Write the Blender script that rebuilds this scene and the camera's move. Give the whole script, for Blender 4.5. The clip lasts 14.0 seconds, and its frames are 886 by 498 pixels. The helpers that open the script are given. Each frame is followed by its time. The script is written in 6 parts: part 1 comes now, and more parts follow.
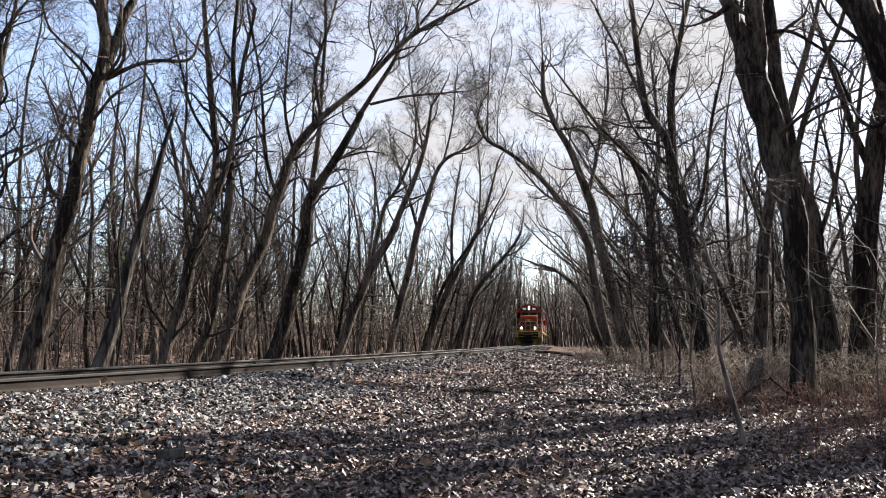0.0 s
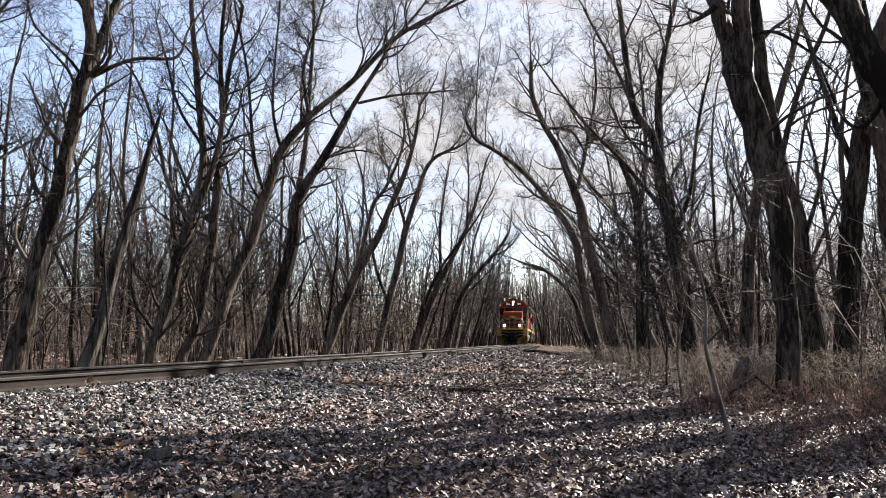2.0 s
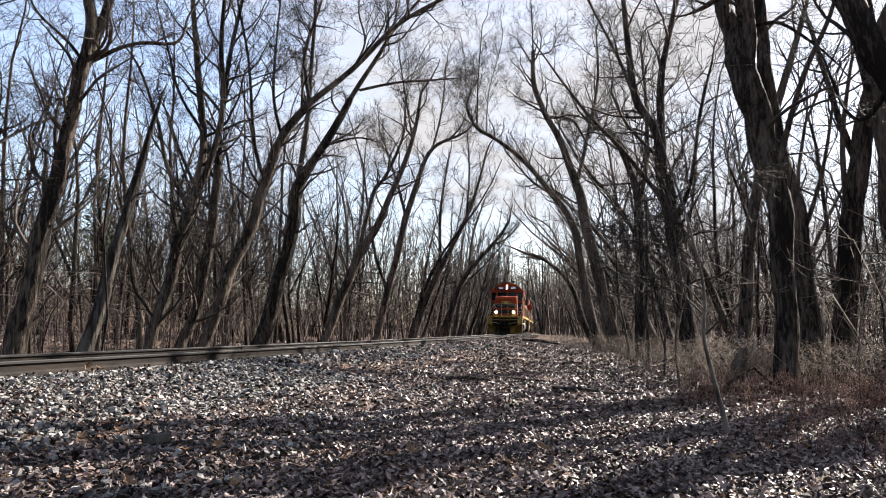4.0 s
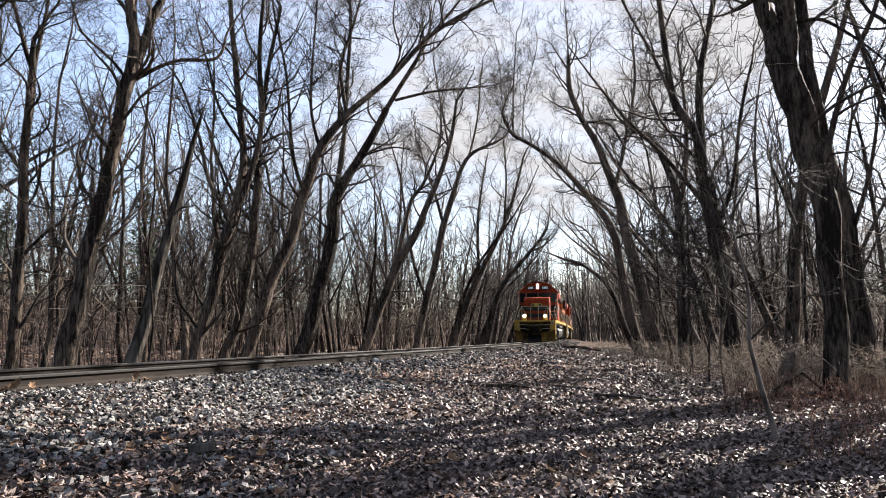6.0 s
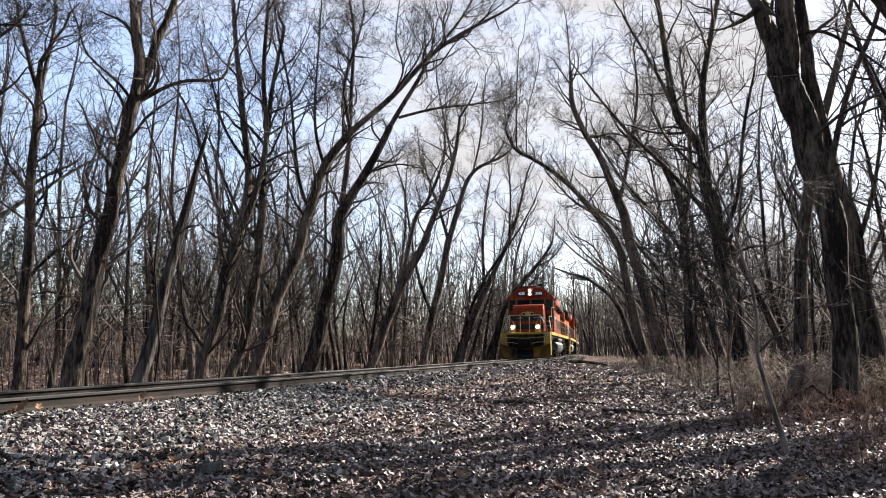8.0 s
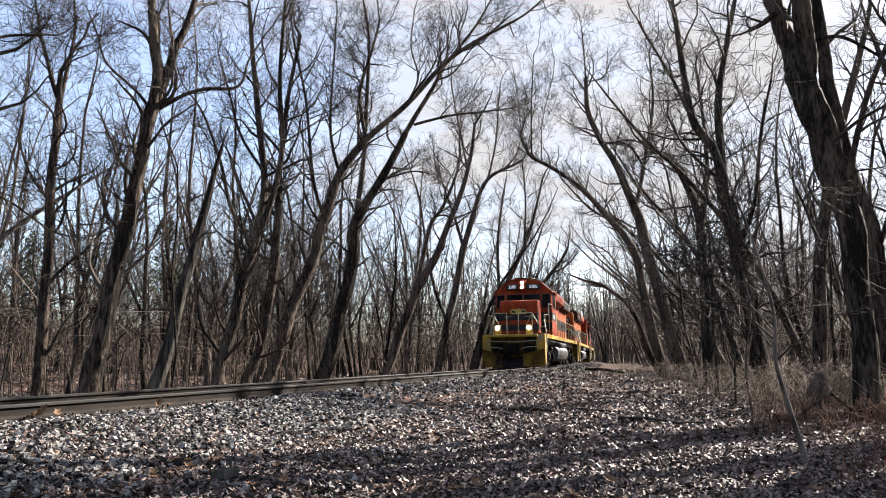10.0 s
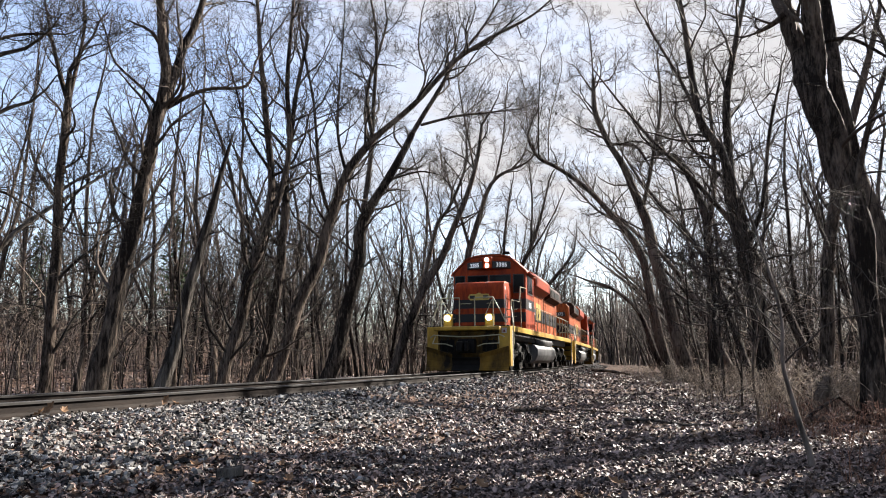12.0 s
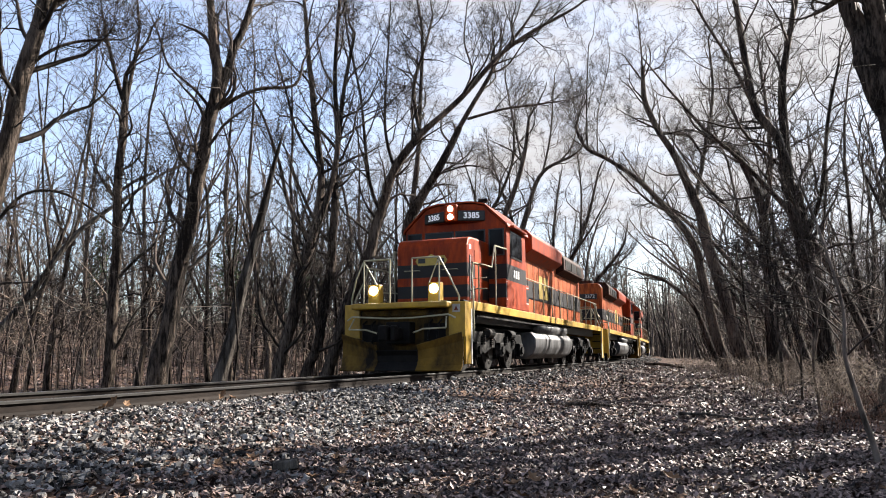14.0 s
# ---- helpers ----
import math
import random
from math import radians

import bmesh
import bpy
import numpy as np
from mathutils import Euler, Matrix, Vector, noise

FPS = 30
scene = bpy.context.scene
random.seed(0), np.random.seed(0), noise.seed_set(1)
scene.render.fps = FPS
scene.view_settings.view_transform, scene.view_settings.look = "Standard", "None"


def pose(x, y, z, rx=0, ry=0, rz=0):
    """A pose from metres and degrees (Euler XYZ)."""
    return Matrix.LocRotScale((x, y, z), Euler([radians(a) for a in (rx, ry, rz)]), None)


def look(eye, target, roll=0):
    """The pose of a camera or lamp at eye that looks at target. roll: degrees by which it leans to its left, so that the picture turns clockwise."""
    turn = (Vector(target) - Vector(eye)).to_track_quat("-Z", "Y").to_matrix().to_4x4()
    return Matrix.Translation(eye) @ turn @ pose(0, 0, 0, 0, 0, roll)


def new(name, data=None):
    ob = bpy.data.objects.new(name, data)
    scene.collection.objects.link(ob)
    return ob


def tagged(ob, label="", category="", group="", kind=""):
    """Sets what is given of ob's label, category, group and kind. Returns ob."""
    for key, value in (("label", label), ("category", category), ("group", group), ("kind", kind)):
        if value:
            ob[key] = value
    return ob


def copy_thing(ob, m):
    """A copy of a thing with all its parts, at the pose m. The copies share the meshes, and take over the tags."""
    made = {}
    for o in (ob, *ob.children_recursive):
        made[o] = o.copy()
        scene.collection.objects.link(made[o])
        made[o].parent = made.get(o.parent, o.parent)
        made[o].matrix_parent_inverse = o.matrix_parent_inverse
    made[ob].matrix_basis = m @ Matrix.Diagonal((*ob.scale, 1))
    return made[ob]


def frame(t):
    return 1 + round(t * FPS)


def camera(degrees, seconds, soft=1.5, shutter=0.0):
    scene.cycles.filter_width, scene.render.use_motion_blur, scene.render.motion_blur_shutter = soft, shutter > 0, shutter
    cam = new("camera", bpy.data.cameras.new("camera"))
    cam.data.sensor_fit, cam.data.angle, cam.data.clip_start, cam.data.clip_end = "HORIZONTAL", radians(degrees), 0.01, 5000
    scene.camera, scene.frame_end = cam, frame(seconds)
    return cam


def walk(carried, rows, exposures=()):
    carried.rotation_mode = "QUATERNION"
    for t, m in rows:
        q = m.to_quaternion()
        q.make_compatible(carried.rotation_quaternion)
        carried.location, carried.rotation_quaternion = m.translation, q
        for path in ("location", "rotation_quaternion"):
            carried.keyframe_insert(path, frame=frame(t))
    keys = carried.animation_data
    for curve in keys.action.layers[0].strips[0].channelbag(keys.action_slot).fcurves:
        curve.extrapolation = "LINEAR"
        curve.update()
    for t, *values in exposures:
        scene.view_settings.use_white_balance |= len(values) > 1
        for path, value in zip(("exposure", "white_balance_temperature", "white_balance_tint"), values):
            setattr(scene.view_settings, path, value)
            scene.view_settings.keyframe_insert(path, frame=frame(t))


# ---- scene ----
cam = camera(62.22, 14.0, soft=1.0)
EYE = 1.0          # the camera stands still and only turns
TILT = 7.19
# seconds, yaw, pitch, roll
LOOKS = [
    (0.0, -0.00, -0.00, -0.00),
    (0.5, -0.25, 0.18, -0.04),
    (1.0, -0.20, -0.41, -0.20),
    (1.5, -0.33, -0.11, -0.06),
    (2.0, -0.91, -0.07, 0.07),
    (2.5, -1.28, -0.63, -0.27),
    (2.7, -1.11, -1.01, -0.26),
    (4.8, -0.84, -0.84, -0.71),
    (5.0, -0.26, 0.04, -0.46),
    (5.5, 0.72, 0.13, -0.14),
    (6.0, 2.07, -0.37, 0.15),
    (6.5, 4.13, 0.39, 0.73),
    (7.0, 2.94, 0.40, 0.78),
    (7.5, 2.29, 0.73, 0.93),
    (8.0, 2.56, 0.89, 0.81),
    (8.5, 2.41, 0.26, 0.36),
    (9.0, 3.40, 0.77, 0.62),
    (9.2, 3.77, 1.34, 0.82),
    (11.5, 3.50, 1.47, 0.30),
    (12.0, 4.15, 1.47, 0.24),
    (12.5, 5.24, 1.22, 0.44),
    (13.0, 5.86, 0.78, 0.37),
    (13.5, 6.92, 0.60, 0.53),
    (14.0, 8.03, 1.04, 0.51),
]
walk(cam, [(t, pose(0, 0, EYE, 90 + TILT + p, r, y)) for t, y, p, r in LOOKS])

# ---- daylight: low winter sun from ahead on the right, bright broken cloud ----
SUN_AZ, SUN_EL = 50.0, 31.0     # degrees clockwise from +y, above the horizon
scene.view_settings.exposure = 2.32
sun_way = Vector((math.sin(radians(SUN_AZ)) * math.cos(radians(SUN_EL)), math.cos(radians(SUN_AZ)) * math.cos(radians(SUN_EL)), math.sin(radians(SUN_EL))))
sun = new("sun", bpy.data.lights.new("sun", "SUN"))
sun.data.energy, sun.data.angle, sun.data.color = 5.0, radians(0.6), (1.0, 0.93, 0.84)
sun.matrix_basis = look(tuple(sun_way * 200), (0, 0, 0))

world = bpy.data.worlds.new("world")
scene.world = world
world.use_nodes = True
wn, wl = world.node_tree.nodes, world.node_tree.links
wn.clear()
w_out, w_bg = wn.new("ShaderNodeOutputWorld"), wn.new("ShaderNodeBackground")
sky = wn.new("ShaderNodeTexSky")
sky.sky_type, sky.sun_disc = "NISHITA", False
sky.sun_elevation, sky.sun_rotation = radians(SUN_EL), radians(SUN_AZ)
sky.air_density, sky.dust_density, sky.ozone_density = 1.0, 0.6, 1.6
w_co = wn.new("ShaderNodeTexCoord")
w_map = wn.new("ShaderNodeMapping")
w_map.inputs["Scale"].default_value = (1.0, 1.0, 2.6)
w_noise = wn.new("ShaderNodeTexNoise")
w_noise.inputs["Scale"].default_value, w_noise.inputs["Detail"].default_value, w_noise.inputs["Roughness"].default_value = 2.2, 7.0, 0.6
w_dot = wn.new("ShaderNodeVectorMath")
w_dot.operation = "DOT_PRODUCT"
w_dot.inputs[1].default_value = sun_way
w_ramp = wn.new("ShaderNodeMapRange")      # thicker cloud towards the sun
w_ramp.inputs["From Min"].default_value, w_ramp.inputs["From Max"].default_value = 0.10, 0.72
w_ramp.inputs["To Min"].default_value, w_ramp.inputs["To Max"].default_value = -0.24, 0.10
w_add = wn.new("ShaderNodeMath")
w_cov = wn.new("ShaderNodeMapRange")
w_cov.inputs["From Min"].default_value, w_cov.inputs["From Max"].default_value = 0.40, 0.66
w_cov.inputs["To Min"].default_value = 0.12      # thin veil all over
w_mix = wn.new("ShaderNodeMix")
w_mix.data_type = "RGBA"
w_mix.inputs["B"].default_value = (3.34, 3.27, 3.36, 1.0)
wl.new(w_co.outputs["Generated"], w_map.inputs["Vector"])
wl.new(w_map.outputs["Vector"], w_noise.inputs["Vector"])
wl.new(w_co.outputs["Generated"], w_dot.inputs[0])
wl.new(w_dot.outputs["Value"], w_ramp.inputs["Value"])
wl.new(w_noise.outputs["Fac"], w_add.inputs[0])
wl.new(w_ramp.outputs["Result"], w_add.inputs[1])
wl.new(w_add.outputs["Value"], w_cov.inputs["Value"])
wl.new(w_cov.outputs["Result"], w_mix.inputs["Factor"])
w_sat = wn.new("ShaderNodeHueSaturation")
w_sat.inputs["Hue"].default_value = 0.507
w_sat.inputs["Saturation"].default_value, w_sat.inputs["Value"].default_value = 0.86, 1.36
wl.new(sky.outputs["Color"], w_sat.inputs["Color"])
wl.new(w_sat.outputs["Color"], w_mix.inputs["A"])
wl.new(w_mix.outputs["Result"], w_bg.inputs["Color"])
w_bg.inputs["Strength"].default_value = 0.05
wl.new(w_bg.outputs["Background"], w_out.inputs["Surface"])


# ---- materials ----
def base_material(name, rough=0.7, metal=0.0, gloss=None):
    m = bpy.data.materials.new(name)
    m.use_nodes = True
    b = m.node_tree.nodes["Principled BSDF"]
    b.inputs["Roughness"].default_value, b.inputs["Metallic"].default_value = rough, metal
    b.inputs["Specular IOR Level"].default_value = gloss if gloss is not None else (0.35 if rough < 0.6 else 0.08)
    return m, m.node_tree.nodes, m.node_tree.links, b


def ramp_node(nodes, stops):
    r = nodes.new("ShaderNodeValToRGB")
    while len(r.color_ramp.elements) < len(stops):
        r.color_ramp.elements.new(0.5)
    for e, (p, c) in zip(r.color_ramp.elements, stops):
        e.position, e.color = p, (*c, 1.0)
    return r


def noisy(name, dark, light, scale=6.0, stretch=(1, 1, 1), rough=0.8, metal=0.0, bump=0.3, bump_scale=None, vary=0.0, island=False, spread=(0.35, 0.65), deep=0.03):
    """A surface of two tones, broken up at two scales, with fine relief; vary: how far single objects or pieces differ."""
    m, n, l, b = base_material(name, rough, metal)
    co, mp = n.new("ShaderNodeTexCoord"), n.new("ShaderNodeMapping")
    mp.inputs["Scale"].default_value = stretch
    l.new(co.outputs["Object"], mp.inputs["Vector"])
    n1, n2 = n.new("ShaderNodeTexNoise"), n.new("ShaderNodeTexNoise")
    n1.inputs["Scale"].default_value, n1.inputs["Detail"].default_value, n1.inputs["Roughness"].default_value = scale, 6.0, 0.65
    n2.inputs["Scale"].default_value, n2.inputs["Detail"].default_value = scale * 0.13, 3.0
    l.new(mp.outputs["Vector"], n1.inputs["Vector"])
    l.new(mp.outputs["Vector"], n2.inputs["Vector"])
    mix = n.new("ShaderNodeMath")
    mix.operation = "MULTIPLY_ADD"
    mix.inputs[1].default_value = 0.55
    half = n.new("ShaderNodeMath")
    half.operation = "MULTIPLY"
    half.inputs[1].default_value = 0.45
    l.new(n2.outputs["Fac"], half.inputs[0])
    l.new(n1.outputs["Fac"], mix.inputs[0])
    l.new(half.outputs["Value"], mix.inputs[2])
    value = mix.outputs["Value"]
    if vary:
        src = n.new("ShaderNodeNewGeometry").outputs["Random Per Island"] if island else n.new("ShaderNodeObjectInfo").outputs["Random"]
        rng = n.new("ShaderNodeMapRange")
        rng.inputs["To Min"].default_value, rng.inputs["To Max"].default_value = -vary, vary
        add = n.new("ShaderNodeMath")
        l.new(src, rng.inputs["Value"])
        l.new(value, add.inputs[0])
        l.new(rng.outputs["Result"], add.inputs[1])
        value = add.outputs["Value"]
    r = ramp_node(n, [(spread[0], dark), (spread[1], light)])
    l.new(value, r.inputs["Fac"])
    l.new(r.outputs["Color"], b.inputs["Base Color"])
    if bump:
        bp = n.new("ShaderNodeBump")
        bp.inputs["Strength"].default_value, bp.inputs["Distance"].default_value = bump, deep
        if bump_scale:
            n3 = n.new("ShaderNodeTexNoise")
            n3.inputs["Scale"].default_value, n3.inputs["Detail"].default_value = bump_scale, 5.0
            l.new(mp.outputs["Vector"], n3.inputs["Vector"])
            l.new(n3.outputs["Fac"], bp.inputs["Height"])
        else:
            l.new(n1.outputs["Fac"], bp.inputs["Height"])
        l.new(bp.outputs["Normal"], b.inputs["Normal"])
    return m


def lamp_material(name, color, strength):
    m, n, l, b = base_material(name, 0.3)
    b.inputs["Base Color"].default_value = (*color, 1)
    b.inputs["Emission Color"].default_value, b.inputs["Emission Strength"].default_value = (*color, 1), strength
    return m


BARK = noisy("bark", (0.0105, 0.008, 0.0064), (0.165, 0.128, 0.102), 9.0, (2.2, 2.2, 0.45), 0.9, bump=1.0, vary=0.05, deep=0.08, spread=(0.44, 0.70))
BARK_PALE = noisy("weathered_wood", (0.012, 0.0096, 0.008), (0.136, 0.12, 0.104), 5.0, (2.4, 2.4, 0.4), 0.85, bump=1.0, deep=0.08, spread=(0.42, 0.66))
SAPLING_BARK = noisy("smooth_sapling_bark", (0.021, 0.0168, 0.01365), (0.1785, 0.147, 0.126), 6.0, (2, 2, 0.6), 0.8, bump=0.4, spread=(0.38, 0.68))
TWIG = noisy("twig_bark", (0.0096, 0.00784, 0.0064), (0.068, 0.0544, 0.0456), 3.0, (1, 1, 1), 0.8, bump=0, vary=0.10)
# paler than TWIG: distance haze and sun on twigs put into the colour
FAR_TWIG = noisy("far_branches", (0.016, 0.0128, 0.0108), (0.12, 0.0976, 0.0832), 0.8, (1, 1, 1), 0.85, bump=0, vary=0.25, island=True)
STEM = noisy("undergrowth_bark", (0.01296, 0.00972, 0.00792), (0.2304, 0.18, 0.144), 1.5, (1, 1, 1), 0.75, bump=0, vary=0.30, island=True, spread=(0.35, 0.80))
BRUSH = noisy("dry_stems", (0.044, 0.03025, 0.02145), (0.275, 0.2145, 0.1595), 2.0, (1, 1, 1), 0.7, bump=0, vary=0.25, island=True)
BRIAR = noisy("reddish_briars", (0.027, 0.012, 0.0078), (0.198, 0.105, 0.072), 2.0, (1, 1, 1), 0.7, bump=0, vary=0.25, island=True)
PINE = noisy("pine_needles", (0.0144, 0.024, 0.0112), (0.04, 0.056, 0.024), 3.0, rough=0.7, bump=0, vary=0.1, island=True)
LEAF = noisy("dead_leaves", (0.0105, 0.0045, 0.003), (0.31, 0.222, 0.190), 3.0, rough=0.57, bump=0.15, vary=0.36, island=True, spread=(0.37, 0.97))
STONE = noisy("ballast_stone", (0.012, 0.0115, 0.011), (0.29, 0.275, 0.26), 12.0, rough=0.75, bump=0.5, vary=0.3, island=True, spread=(0.32, 0.85))


def leaf_floor(name):
    """Matted fallen leaves: small overlapping cells of many browns over damp mould, in patches."""
    m, n, l, b = base_material(name, 0.85)
    co, warp, cells, patch = n.new("ShaderNodeTexCoord"), n.new("ShaderNodeTexNoise"), n.new("ShaderNodeTexVoronoi"), n.new("ShaderNodeTexNoise")
    warp.inputs["Scale"].default_value, warp.inputs["Detail"].default_value = 9.0, 4.0
    cells.inputs["Scale"].default_value = 13.0
    patch.inputs["Scale"].default_value, patch.inputs["Detail"].default_value = 0.35, 5.0
    shift = n.new("ShaderNodeVectorMath")
    shift.operation = "MULTIPLY_ADD"
    shift.inputs[1].default_value = (0.10, 0.10, 0.10)
    l.new(co.outputs["Object"], warp.inputs["Vector"])
    l.new(warp.outputs["Color"], shift.inputs[0])
    l.new(co.outputs["Object"], shift.inputs[2])
    l.new(shift.outputs["Vector"], cells.inputs["Vector"])
    l.new(co.outputs["Object"], patch.inputs["Vector"])
    tone = n.new("ShaderNodeSeparateColor")
    l.new(cells.outputs["Color"], tone.inputs["Color"])
    add = n.new("ShaderNodeMath")
    add.operation = "MULTIPLY_ADD"
    add.inputs[1].default_value = 0.6
    l.new(tone.outputs["Red"], add.inputs[0])
    l.new(patch.outputs["Fac"], add.inputs[2])
    r = ramp_node(n, [(0.40, (0.006, 0.004, 0.003)), (0.72, (0.034, 0.0205, 0.014)), (1.0, (0.125, 0.080, 0.058))])
    l.new(add.outputs["Value"], r.inputs["Fac"])
    l.new(r.outputs["Color"], b.inputs["Base Color"])
    bp = n.new("ShaderNodeBump")
    bp.inputs["Strength"].default_value, bp.inputs["Distance"].default_value = 1.0, 0.05
    l.new(tone.outputs["Green"], bp.inputs["Height"])
    l.new(bp.outputs["Normal"], b.inputs["Normal"])
    return m


SOIL = leaf_floor("leaf_mould")
RAIL = noisy("rusted_rail", (0.00456, 0.00342, 0.00304), (0.02432, 0.01748, 0.01368), 5.0, (3, 0.4, 3), 0.7, 0.0, bump=0.2)
RAIL_TOP = noisy("worn_steel", (0.00912, 0.00836, 0.0076), (0.0304, 0.02812, 0.02584), 4.0, (6, 0.2, 6), 0.45, 0.3, bump=0.05)
TIE = noisy("tie_timber", (0.0114, 0.00912, 0.0076), (0.0532, 0.04408, 0.038), 8.0, (0.4, 4, 4), 0.9, bump=0.8, vary=0.08)


# ---- mesh helpers ----
def link_mesh(name, verts, faces, mat, parent=None, label="", smooth=False):
    me = bpy.data.meshes.new(name)
    me.from_pydata(verts, [], faces)
    me.materials.append(mat)
    if smooth:
        me.polygons.foreach_set("use_smooth", [True] * len(me.polygons))
    ob = new(name, me)
    if parent is not None:
        ob.parent = parent
    if label:
        ob["label"] = label
    return ob


def part(name, bm, mat, parent, label="", smooth=False):
    """One mesh object under a thing or under a part."""
    me = bpy.data.meshes.new(name)
    bm.to_mesh(me)
    bm.free()
    me.materials.append(mat)
    if smooth:
        me.polygons.foreach_set("use_smooth", [True] * len(me.polygons))
    ob = new(name, me)
    ob.parent = parent
    if label:
        ob["label"] = label
    return ob


def box(bm, x0, x1, y0, y1, z0, z1, bevel=0.0):
    v = [bm.verts.new(p) for p in ((x0, y0, z0), (x1, y0, z0), (x1, y1, z0), (x0, y1, z0), (x0, y0, z1), (x1, y0, z1), (x1, y1, z1), (x0, y1, z1))]
    fs = [bm.faces.new([v[i] for i in f]) for f in ((0, 3, 2, 1), (4, 5, 6, 7), (0, 1, 5, 4), (1, 2, 6, 5), (2, 3, 7, 6), (3, 0, 4, 7))]
    if bevel:
        bmesh.ops.bevel(bm, geom=list({e for f in fs for e in f.edges}), offset=bevel, segments=2, affect="EDGES", profile=0.5)
    return bm


def prism(bm, profile, axis, a, b, bevel=0.0):
    """profile: points in the two other axes, in turn; pulled from a to b along the axis ('x', 'y' or 'z')."""
    def at(p, k):
        return (k, p[0], p[1]) if axis == "x" else ((p[0], k, p[1]) if axis == "y" else (p[0], p[1], k))
    n = len(profile)
    lo, hi = [bm.verts.new(at(p, a)) for p in profile], [bm.verts.new(at(p, b)) for p in profile]
    fs = [bm.faces.new(lo), bm.faces.new(hi[::-1])]
    fs += [bm.faces.new((lo[i], hi[i], hi[(i + 1) % n], lo[(i + 1) % n])) for i in range(n)]
    bmesh.ops.recalc_face_normals(bm, faces=fs)
    if bevel:
        bmesh.ops.bevel(bm, geom=list({e for f in fs for e in f.edges}), offset=bevel, segments=2, affect="EDGES", profile=0.5)
    return bm


def rod(bm, p0, p1, r0, seg=8, r1=None):
    p0, p1 = Vector(p0), Vector(p1)
    d = p1 - p0
    m = Matrix.Translation((p0 + p1) / 2) @ d.to_track_quat("Z", "Y").to_matrix().to_4x4()
    bmesh.ops.create_cone(bm, cap_ends=True, segments=seg, radius1=r0, radius2=r0 if r1 is None else r1, depth=d.length, matrix=m)
    return bm


def pipe(bm, pts, r, seg=6):
    for a, b in zip(pts, pts[1:]):
        rod(bm, a, b, r, seg)
    return bm


class Tubes:
    """Gathers tapering tubes and makes one mesh of them."""
    def __init__(self):
        self.sets = {}

    def add(self, pts, radii, sides):
        self.sets.setdefault((len(pts), sides), []).append((pts, radii))

    def mesh(self):
        verts, faces, base = [], [], 0
        for (n, k), items in sorted(self.sets.items()):
            p = np.array([i[0] for i in items], float)
            r = np.array([i[1] for i in items], float)
            t = np.gradient(p, axis=1)
            t /= np.linalg.norm(t, axis=2, keepdims=True) + 1e-9
            way = p[:, -1] - p[:, 0]
            way /= np.linalg.norm(way, axis=1, keepdims=True) + 1e-9
            up = np.where(np.abs(way[:, None, 2:3]) > 0.75, np.array([1.0, 0, 0]), np.array([0, 0, 1.0]))
            up = np.repeat(up, n, axis=1)
            u = np.cross(t, up)
            u /= np.linalg.norm(u, axis=2, keepdims=True) + 1e-9
            w = np.cross(t, u)
            a = np.arange(k) * 2 * np.pi / k
            ring = p[:, :, None] + r[:, :, None, None] * (u[:, :, None] * np.cos(a)[None, None, :, None] + w[:, :, None] * np.sin(a)[None, None, :, None])
            if k >= 10:       # ridged bark and knots on thick trunks
                rs = np.random.default_rng(n * 31 + len(items))
                ph = rs.uniform(0, 6.28, (len(items), 1, 1))
                f = 1 + 0.05 * np.sin(a[None, None] * 3 + ph + p[:, :, 2:3] * 0.7) + 0.03 * np.sin(a[None, None] * 2 - p[:, :, 2:3] * 2.3 + ph)
                if k >= 20:       # furrows that run up the stem, broken here and there
                    knots = rs.normal(0, 0.055, (len(items), n // 3 + 2, k))
                    at = np.arange(n) / 3.0
                    lo = at.astype(int)
                    w = (at - lo)[None, :, None]
                    f = f + knots[:, lo] * (1 - w) + knots[:, lo + 1] * w
                f = f + rs.normal(0, 0.02, (len(items), n, k))
                ring = p[:, :, None] + (ring - p[:, :, None]) * f[..., None]
            m = len(items)
            idx = base + np.arange(m * n * k).reshape(m, n, k)
            nx = np.roll(idx, -1, axis=2)
            q = np.stack([idx[:, :-1], nx[:, :-1], nx[:, 1:], idx[:, 1:]], axis=-1).reshape(-1, 4)
            verts.append(ring.reshape(-1, 3))
            faces.append(q)
            base += m * n * k
        return np.concatenate(verts), np.concatenate(faces)

    def build(self, name, mat, parent=None, label=""):
        if not self.sets:
            return None
        v, f = self.mesh()
        me = bpy.data.meshes.new(name)
        me.vertices.add(len(v))
        me.vertices.foreach_set("co", v.ravel())
        me.loops.add(f.size)
        me.loops.foreach_set("vertex_index", f.ravel())
        me.polygons.add(len(f))
        me.polygons.foreach_set("loop_start", np.arange(len(f)) * 4)
        me.polygons.foreach_set("use_smooth", np.ones(len(f), bool))
        me.update()
        me.validate()
        me.materials.append(mat)
        ob = new(name, me)
        if parent is not None:
            ob.parent = parent
        if label:
            ob["label"] = label
        return ob


